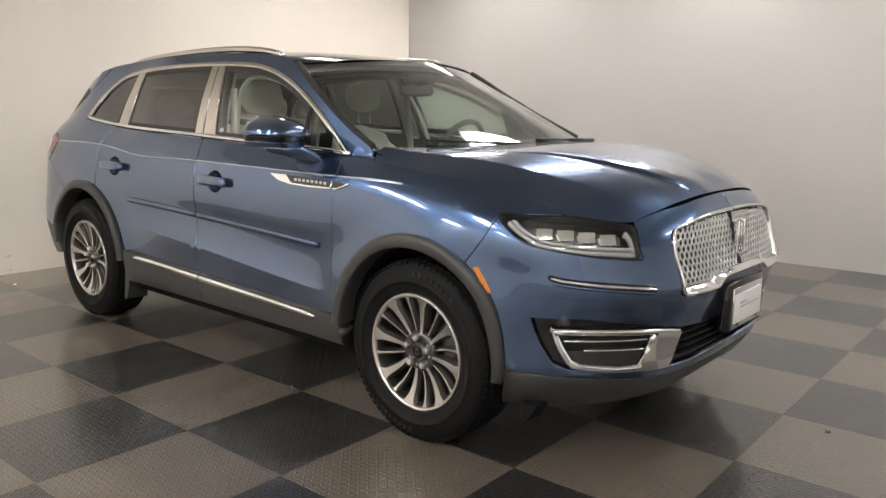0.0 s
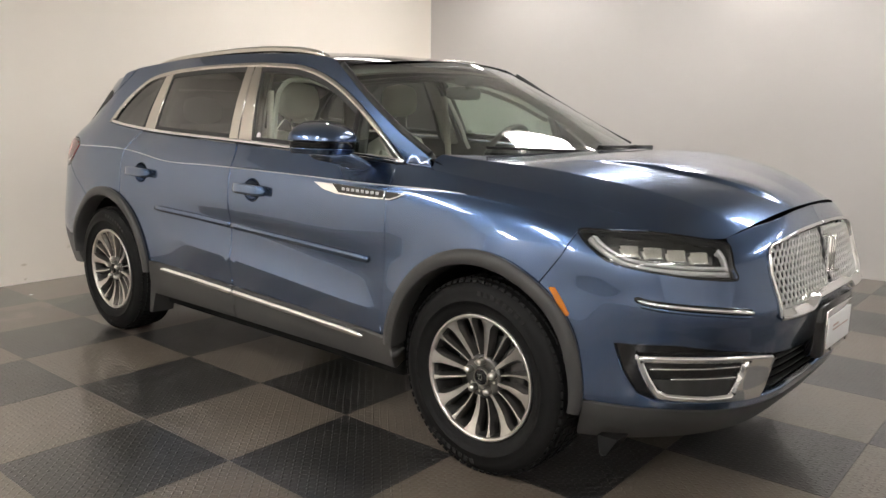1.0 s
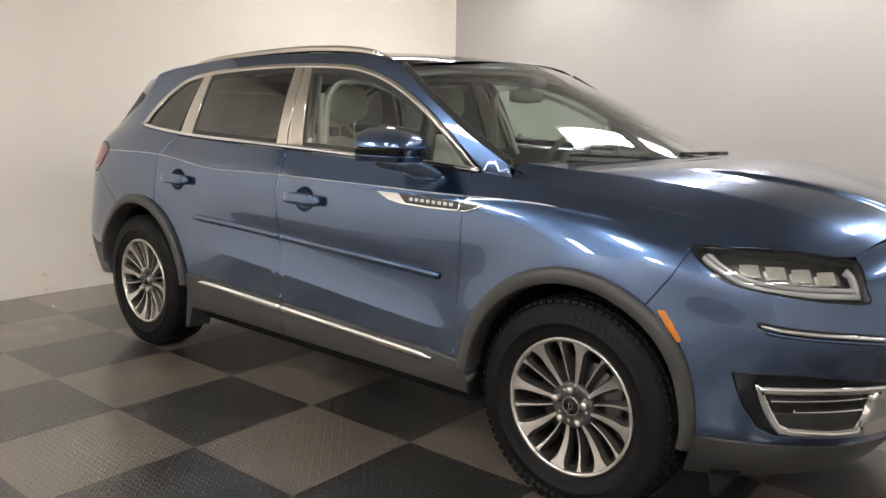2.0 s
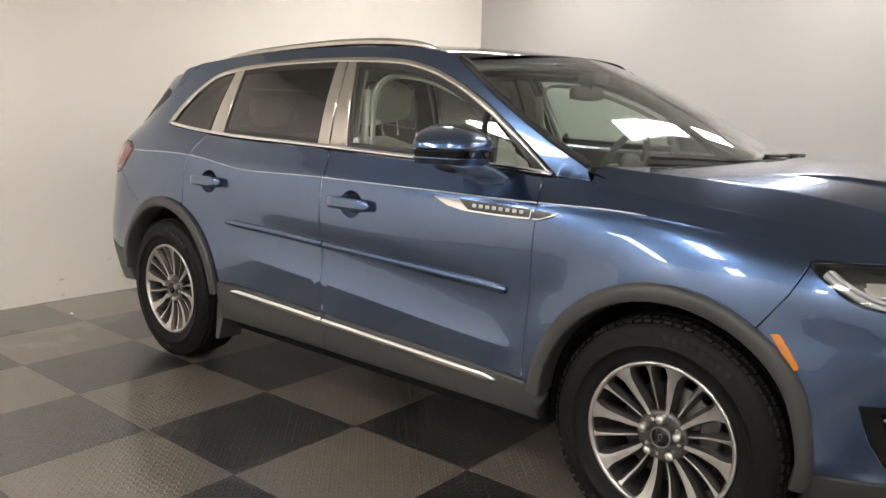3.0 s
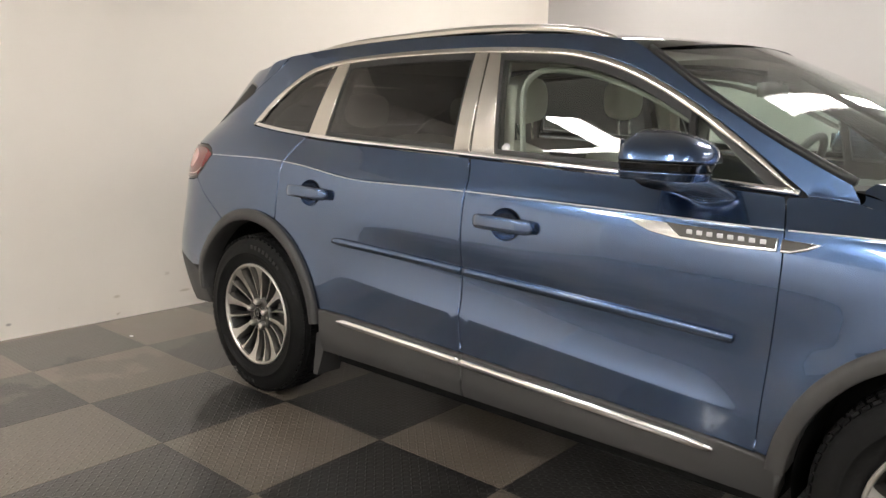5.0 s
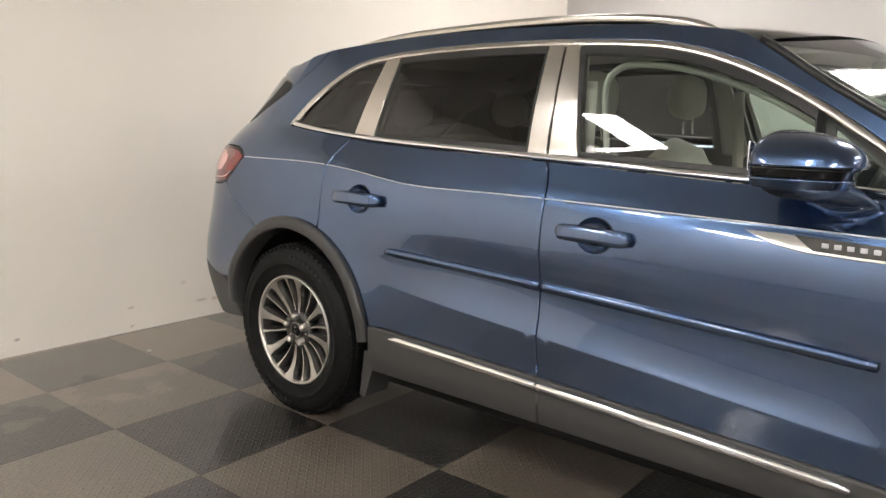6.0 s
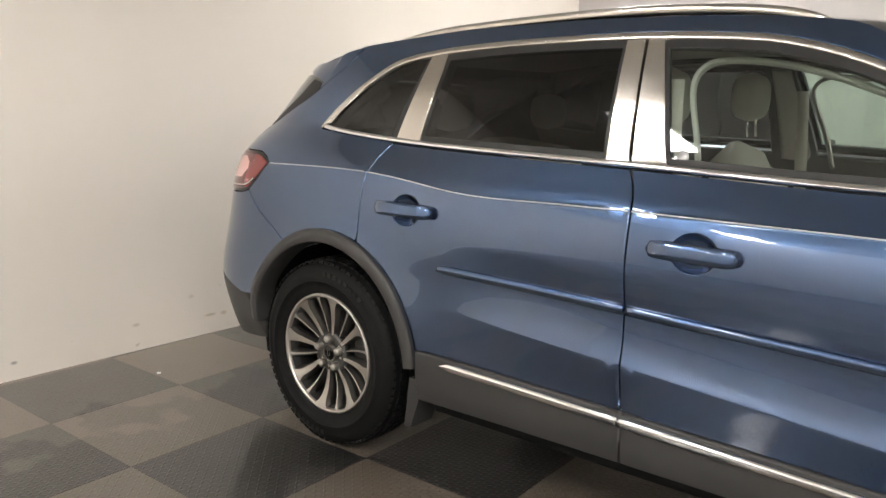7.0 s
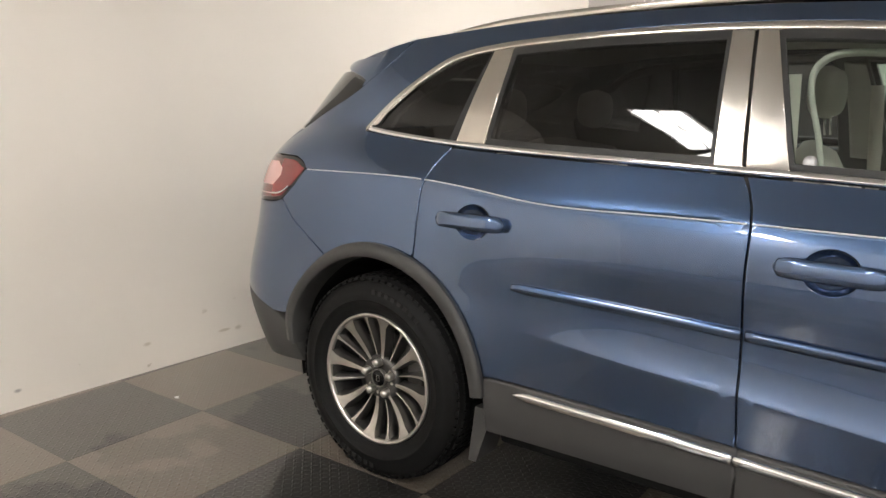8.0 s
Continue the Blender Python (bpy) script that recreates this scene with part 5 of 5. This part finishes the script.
# number plate on its bracket
bm = bmesh.new()
box(bm, (2.405, 0, 0.578), (0.06, 0.37, 0.20), 0.012)
bracket = part("plate_bracket", bm, BLACK, front_bumper, "black plate bracket")
bm = bmesh.new()
box(bm, (2.437, 0, 0.572), (0.008, 0.31, 0.165), 0.003)
part("plate_frame", bm, CHROME, bracket, "chrome plate frame")
bm = bmesh.new()
box(bm, (2.443, 0, 0.570), (0.004, 0.285, 0.118), 0.001)
part("plate_card", bm, WHITE, bracket, "blank white card with faint bars")
bm = bmesh.new()
box(bm, (2.4458, -0.055, 0.590), (0.001, 0.07, 0.007))
box(bm, (2.4458, 0.01, 0.574), (0.001, 0.20, 0.005))
part("plate_marks", bm, material("faint_ink", (0.55, 0.42, 0.38), 0.6), bracket)
for y in (-0.1, 0.1):
    bm = bmesh.new()
    lathe(bm, [(0, -0.004), (0.006, -0.003), (0.007, 0)], 12)
    bmesh.ops.transform(bm, matrix=Matrix.Translation((2.4435, y, 0.503)) @ Matrix.Rotation(radians(90), 4, "Z"), verts=bm.verts)
    part("plate_screw", bm, SEAL, bracket)

# tail lamps, tailgate, rear glass and spoiler
for left in (False, True):
    lamp = one_sheet("tail_lamp", RED, car, shrink(TAIL_LAMP, 0.013), left, "red tail lamp with a pale centre", step=0.04, depth=0.02, out=0.002, round_=0.004)
    one_sheet("lamp_border", BLACK, lamp, TAIL_LAMP, left, "", step=0.04, depth=0.03, out=-0.003, round_=0.001)
    one_sheet("lamp_band", material("pale_red_lens", (0.74, 0.46, 0.43), 0.15, 0, 0.6), lamp, poly([(-2.265, 1.135), (-2.12, 1.138), (-2.055, 1.115), (-2.045, 1.085), (-2.09, 1.045), (-2.265, 1.040)]), left, "pale reflecting centre", step=0.04, depth=0.004, out=0.0035, round_=0.002)
    strip("lamp_line", CHROME, (lamp,), curve_pts([(-1.965, 1.045), (-2.02, 1.018), (-2.12, 1.01), (-2.27, 1.01)], 5), -0.003, 0.003, 0.003, sides=(left,), base_out=0.002)
bm, nn = sheet(poly([(A_TAIL, 0.980), (-2.29, 0.980), (-2.292, 1.165), (-2.255, 1.215), (-2.205, 1.27), (-2.4, 1.27), (A_TAIL, 1.27)]), both=True, gap=0.002, step=0.05)
gate = part("tailgate", bm, PAINT, car, "", True, nn)
bm, nn = sheet(poly([(A_TAIL, 1.275), (-2.205, 1.275), (-2.164, 1.306), (-2.083, 1.353), (-1.905, 1.427), (-1.76, 1.462), (-2.2, 1.50), (A_TAIL, 1.51)]), both=True, gap=0.002, step=0.05)
part("rear_glass", bm, TINTED, gate, "dark tinted rear glass", True, nn)
for left in (False, True):
    one_sheet("rear_side_fin", SEAL, gate, poly([(-2.205, 1.272), (-2.164, 1.303), (-2.083, 1.350), (-1.905, 1.424), (-1.905, 1.450), (-2.088, 1.474), (-2.125, 1.40), (-2.215, 1.31)]), left,
              "gloss black fin beside the rear glass", gap=0.001, step=0.05, out=0.003)
bm = bmesh.new()
rows = []
root = np.array(across(roof_edge[-1:], roof_mid[-1:], 36, 2.4)[0])
for i, (x, y, z) in enumerate(root):
    u = abs(-1 + 2 * i / 35)
    k = 1 - u**3
    tip = np.array([-1.825 - 0.09 * k, y * 0.885, 1.534 + 0.033 * k])
    r0 = np.array([x, y, z])
    rows.append([r0 + (0, 0, 0.001), r0 * 0.66 + tip * 0.34 + (0, 0, 0.006), r0 * 0.33 + tip * 0.67 + (0, 0, 0.007), tip + (0.012, 0, 0.003), tip, tip + (0.006, 0, -0.040), tip + (0.06, 0, -0.062), np.array([x - 0.02, y * 0.985, z - 0.12])])
loft(bm, rows, close_ends=True)
bmesh.ops.recalc_face_normals(bm, faces=bm.faces)
spoiler = part("spoiler", bm, PAINT, gate, "blue roof spoiler")
for left in (False, True):
    one_sheet("spoiler_cheek", PAINT, spoiler, poly([(-1.458, 1.597), (-1.535, 1.531), (-1.645, 1.484), (-1.895, 1.429), (-1.897, 1.452), (-2.088, 1.479), (-2.20, 1.497), (-2.277, 1.514), (-2.322, 1.534), (-2.20, 1.545), (-1.975, 1.555), (-1.70, 1.572)]), left,
              gap=0.001, step=0.03, depth=0.02, out=0.002, round_=0.004)

# ---- inside the car ----
def pad(bm, c, s, m=None, n=12, k=3.5):
    """A stuffed block: a superellipsoid of half sizes s."""
    rows = []
    for v in np.linspace(-1, 1, n):
        e = max(0.0, 1 - abs(v) ** k) ** (1 / k)
        row = []
        for w in np.linspace(0, 2 * math.pi, 25)[:-1]:
            x, y = math.cos(w), math.sin(w)
            q = (abs(x) ** k + abs(y) ** k) ** (-1 / k)
            row.append((c[0] + s[0] * x * q * max(e, 0.15), c[1] + s[1] * y * q * max(e, 0.15), c[2] + s[2] * v))
        rows.append(row)
    vs = loft(bm, rows, close_ends=True, closed=True)
    if m is not None:
        bmesh.ops.transform(bm, matrix=m, verts=[q for r in vs for q in r])


def seat(x, y, head_z):
    s = base("front_seat", x, y, 0.33)
    s.parent = car
    s["label"] = "pale grey leather seat with a headrest"
    lean = Matrix.Rotation(radians(-16), 4, "Y")
    bm = bmesh.new()
    pad(bm, (0.30, 0, 0.22), (0.27, 0.25, 0.11))
    part("cushion", bm, LEATHER, s)
    bm = bmesh.new()
    pad(bm, (0, 0, 0.33), (0.085, 0.245, 0.36), lean @ Matrix.Translation((0.06, 0, 0.20)))
    pad(bm, (0.055, 0.19, 0.28), (0.06, 0.06, 0.28), lean @ Matrix.Translation((0.06, 0, 0.20)))
    pad(bm, (0.055, -0.19, 0.28), (0.06, 0.06, 0.28), lean @ Matrix.Translation((0.06, 0, 0.20)))
    part("backrest", bm, LEATHER, s)
    hz = head_z - 0.33
    bm = bmesh.new()
    pad(bm, (-0.135, 0, hz), (0.060, 0.130, 0.098), k=2.8)
    part("headrest", bm, LEATHER, s)
    for yy in (-0.05, 0.05):
        bm = bmesh.new()
        tube(bm, [(-0.13, yy, hz - 0.06), (-0.12, yy, hz - 0.16)], 0.006, 8)
        part("headrest_post", bm, CHROME, s, "chrome post")


seat(-0.17, -0.38, 1.37)
seat(-0.14, 0.38, 1.385)
bench = base("rear_bench", -0.95, 0, 0.33)
bench.parent = car
bench["label"] = "pale grey leather rear bench with headrests"
bm = bmesh.new()
pad(bm, (0.22, 0, 0.22), (0.26, 0.66, 0.12))
part("cushion", bm, LEATHER, bench)
bm = bmesh.new()
pad(bm, (-0.09, 0, 0.55), (0.09, 0.66, 0.36), Matrix.Rotation(radians(-14), 4, "Y"))
part("backrest", bm, LEATHER, bench)
for y in (-0.38, 0.38):
    bm = bmesh.new()
    pad(bm, (-0.29, y, 0.98), (0.05, 0.13, 0.085), k=2.8)
    part("headrest", bm, LEATHER, bench)

# dashboard, wheel and screen
bm = bmesh.new()
rows = []
for y in np.linspace(-0.72, 0.72, 25):
    hood_b = 0.035 * math.exp(-(((y - 0.36) / 0.17) ** 2))
    fwd = 0.16 * (1 - (y / 0.72) ** 2)
    rows.append([(0.70, y, 0.62), (0.68, y, 0.90), (0.69, y, 1.02 + hood_b), (0.72, y, 1.065 + hood_b), (0.80, y, 1.085 + hood_b * 0.8), (0.95, y, 1.09), (1.03 + fwd, y, 1.10), (1.06 + fwd, y, 1.05), (1.05, y, 0.62)])
loft(bm, rows, close_ends=True, closed=True)
bmesh.ops.recalc_face_normals(bm, faces=bm.faces)
part("dashboard", bm, TRIMDARK, car, "dark soft-touch dashboard")
sw = base("steering_wheel", 0.55, 0.37, 1.085)
sw.parent = car
sw["label"] = "dark leather steering wheel"
sw.rotation_euler = (0, radians(-66), 0)
bm = bmesh.new()
tube(bm, [(0.178 * math.cos(w), 0.185 * math.sin(w), 0) for w in np.linspace(0, 2 * math.pi, 49)[:-1]], 0.0165, 10, True)
part("rim", bm, TRIMDARK, sw)
bm = bmesh.new()
pad(bm, (0, 0, -0.02), (0.065, 0.085, 0.03))
for sx, sy, lx, ly in ((0, 0.12, 0.035, 0.11), (0, -0.12, 0.035, 0.11), (-0.11, 0, 0.12, 0.04)):
    box(bm, (sx, sy, -0.012), (lx, ly, 0.016), 0.005)
part("wheel_boss", bm, TRIMDARK, sw)
bm = bmesh.new()
box(bm, (0.70, 0.0, 1.02), (0.03, 0.27, 0.13), 0.008, None)
part("centre_screen", bm, BLACK, car, "dark dashboard screen")
bm = bmesh.new()
pad(bm, (0, 0, 0), (0.022, 0.125, 0.035), Matrix.Translation((0.565, 0.0, 1.452)))
im = part("inner_mirror", bm, TRIMDARK, car, "dark inner mirror")
bm = bmesh.new()
box(bm, (0.60, 0, 1.515), (0.09, 0.13, 0.05), 0.015)
tube(bm, [(0.575, 0, 1.465), (0.60, 0, 1.52)], 0.010, 8)
part("mirror_mount", bm, TRIMDARK, im)
bm = bmesh.new()
box(bm, (0.5526 - 0.0125, 0, 1.452), (0.002, 0.20, 0.05), 0.0008)
part("mirror_glass", bm, CHROME, im)

# headliner and inner side trim
bm = bmesh.new()
inner_edge, inner_mid = roof_edge * (1, 0.97, 1) - (0, 0, 0.045), roof_mid - (0, 0, 0.05)
loft(bm, across(inner_edge, inner_mid, 24, 2.4))
bmesh.ops.recalc_face_normals(bm, faces=bm.faces)
part("headliner", bm, HEADLINER, car, "grey cloth headliner")
for left in (False, True):
    body = poly([(-0.92, 0.45), (0.93, 0.45), (0.90, 1.10), (0.96, 1.15), (0.80, 1.262), (0.62, 1.385), (0.40, 1.53), (0.20, 1.58), (-0.3, 1.61), (-1.1, 1.585), (-1.45, 1.45), (-1.62, 1.30), (-1.60, 0.98), (-1.02, 0.96)])
    holes = [shrink(pane(-0.112, -0.195, 0.604, 0.583), -0.004), shrink(pane(-1.052, -1.018, -0.318, -0.330), -0.004), shrink(pane(-1.548, -1.50, -1.215, -1.113), 0.01),
             poly([(0.64, win_low(0.62) + 0.014), (0.83, win_low(0.83) + 0.016), (0.625, top_in(0.62) - 0.01)])]
    one_sheet("inner_trim", TRIMDARK, car, body, left, "dark inner door and pillar trim", holes=holes, step=0.07, depth=0.02, out=-0.042, round_=0.004)
    for a0, a1 in ((-0.262, -0.155),):
        one_sheet("pillar_trim", HEADLINER, car, poly([(a0, 1.19), (a1 + 0.02, 1.18), (a1 - 0.05, 1.57), (a0 - 0.02, 1.58)]), left, "pale inner pillar trim", step=0.05, depth=0.02, out=-0.066, round_=0.008)
    s = 1 if left else -1
    bm = bmesh.new()
    rows = [[(-0.19 + 0.02 * f, s * (0.655 + 0.07 * f) , 1.45 - 0.85 * f), (-0.14 + 0.02 * f, s * (0.655 + 0.07 * f), 1.45 - 0.85 * f), (-0.14 + 0.02 * f, s * (0.652 + 0.07 * f), 1.45 - 0.85 * f), (-0.19 + 0.02 * f, s * (0.652 + 0.07 * f), 1.45 - 0.85 * f)] for f in np.linspace(0, 1, 6)]
    loft(bm, rows, close_ends=True, closed=True)
    bmesh.ops.recalc_face_normals(bm, faces=bm.faces)
    part("seat_belt", bm, LEATHER, car, "pale grey seat belt")

# wipers and the black cowl under the glass
bm = bmesh.new()
ye = np.linspace(-1, 1, 30)
e0, m0 = screen_edge[0], screen_mid[0]
rows = []
for u in ye:
    k = 1 - abs(u) ** 2.3
    x, z = e0[0] + (m0[0] - e0[0]) * k, e0[2] + (m0[2] - e0[2]) * k
    rows.append([(x - 0.05, e0[1] * -u, z - 0.06), (x - 0.004, e0[1] * -u, z - 0.014), (x + 0.04, e0[1] * -u, z - 0.022), (x + 0.12, e0[1] * -u, z - 0.05)])
loft(bm, rows)
bmesh.ops.recalc_face_normals(bm, faces=bm.faces)
part("cowl", bm, DARK, car, "black plastic cowl")
for y0, y1 in ((0.52, -0.02), (-0.10, -0.60)):
    bm = bmesh.new()
    pts = []
    for f in np.linspace(0, 1, 14):
        y = y0 + (y1 - y0) * f
        u = abs(y / e0[1])
        k = 1 - u**2.3
        pts.append((e0[0] + (m0[0] - e0[0]) * k - 0.012 - 0.035 * f, y, e0[2] + (m0[2] - e0[2]) * k + 0.014 + 0.02 * f))
    tube(bm, pts, 0.006, 6)
    tube(bm, [pts[6], (pts[1][0] + 0.03, y0 + 0.04, pts[1][2] - 0.005)], 0.008, 6)
    part("wiper", bm, SEAL, car, "black windscreen wiper")

# black edge of the windscreen, pale edge trim inside the door openings
for left in (False, True):
    bm = bmesh.new()
    e = screen_edge.copy()
    tube(bm, flip(e + (0.007, 0.006, 0.007), left), 0.014, 8)
    part("screen_trim", bm, SEAL, car, "black rubber edge of the windscreen")
    edge_in = curve_pts([(-0.045, 1.16), (-0.075, 1.30), (-0.115, 1.46), (-0.09, 1.525), (-0.02, 1.545), (0.12, 1.530), (0.28, 1.485), (0.45, 1.415), (0.60, 1.33)], 6)
    strip("opening_trim", HEADLINER, (car,), edge_in, -0.007, 0.008, 0.008, sides=(left,), base_out=-0.085, label="pale trim round the door opening")
    # inner face of the windscreen pillar
    p = resample(skin(SCREEN_EDGE[:, 0], SCREEN_EDGE[:, 1], np.full(len(SCREEN_EDGE), -0.05)), 14)
    bm = bmesh.new()
    tube(bm, flip(p + (-0.03, 0.0, -0.012), left), 0.034, 8)
    part("pillar_lining", bm, TRIMDARK, car)

# ---- bits on the floor ----
def crumb(x, y, s, mat, label):
    bm = bmesh.new()
    bmesh.ops.create_icosphere(bm, subdivisions=2, radius=s)
    for v in bm.verts:
        v.co = v.co * (0.8 + 0.5 * noise.noise(v.co * (1.3 / s) + Vector((x, y, 0)))) * 1.0
        v.co.z = max(v.co.z * 0.5, -s * 0.25) + s * 0.25
    ob = link("floor_crumb", bm, mat)
    ob.location = (x, y, 0.0)
    return tagged(ob, label, "debris")


crumb(-2.60, -0.962, 0.012, WHITE, "small white crumb lying on the tiles")
crumb(2.673, 0.266, 0.016, TRIMDARK, "small dark scrap lying on the tiles")

# ---- the floor's tiles ----


def tile_mesh(name, mat):
    bm = bmesh.new()
    h, b = TILE / 2 - 0.0004, 0.0014
    rings = [[(s * (h - i), t * (h - i), z) for s, t in ((-1, -1), (1, -1), (1, 1), (-1, 1))] for i, z in ((0, -0.012), (0, -b * 0.6), (b, 0))]
    vs = loft(bm, rings, closed=True)
    bm.faces.new(vs[-1])
    me = bpy.data.meshes.new(name)
    bm.to_mesh(me)
    bm.free()
    me.materials.append(mat)
    return me


tiles = tile_mesh("dark_tile", TILE_DARK), tile_mesh("grey_tile", TILE_LIGHT)
grid_turn = pose(0.678, -1.526, 0, 0, 0, TURN_TILES)
rear_n, far_n = Vector((rear_dir.y, -rear_dir.x, 0)), Vector((far_dir.y, -far_dir.x, 0))
rest, h = bmesh.new(), TILE / 2 - 0.0004
for i in range(-9, 15):
    for j in range(-10, 12):
        c = grid_turn @ Vector(((i + 0.5) * TILE, (j + 0.5) * TILE, 0))
        if (c - CORNER).dot(rear_n) < -0.42 or (c - CORNER).dot(far_n) < -0.42 or c.y < rear_end.y + 0.2 or c.x > far_end.x - 0.2:
            continue
        if i > 7 or j < -5:
            m = grid_turn @ pose((i + 0.5) * TILE, (j + 0.5) * TILE, 0)
            top = [rest.verts.new(m @ Vector((s * h, q * h, 0))) for s, q in ((-1, -1), (1, -1), (1, 1), (-1, 1))]
            low_ring = [rest.verts.new(v.co - Vector((0, 0, 0.012))) for v in top]
            for a in range(4):
                rest.faces.new((low_ring[a], low_ring[(a + 1) % 4], top[(a + 1) % 4], top[a])).material_index = (i + j) % 2
            rest.faces.new(top).material_index = (i + j) % 2
            continue
        t = new("floor_tile", tiles[0] if (i + j) % 2 == 0 else tiles[1])
        t.matrix_world = grid_turn @ pose((i + 0.5) * TILE, (j + 0.5) * TILE, 0)
        t.parent = floor
me = bpy.data.meshes.new("further_floor_tile")
rest.to_mesh(me)
rest.free()
me.materials.append(TILE_DARK)
me.materials.append(TILE_LIGHT)
further = new("further_floor_tile", me)
further.parent = floor
further["kind"] = "stuff"
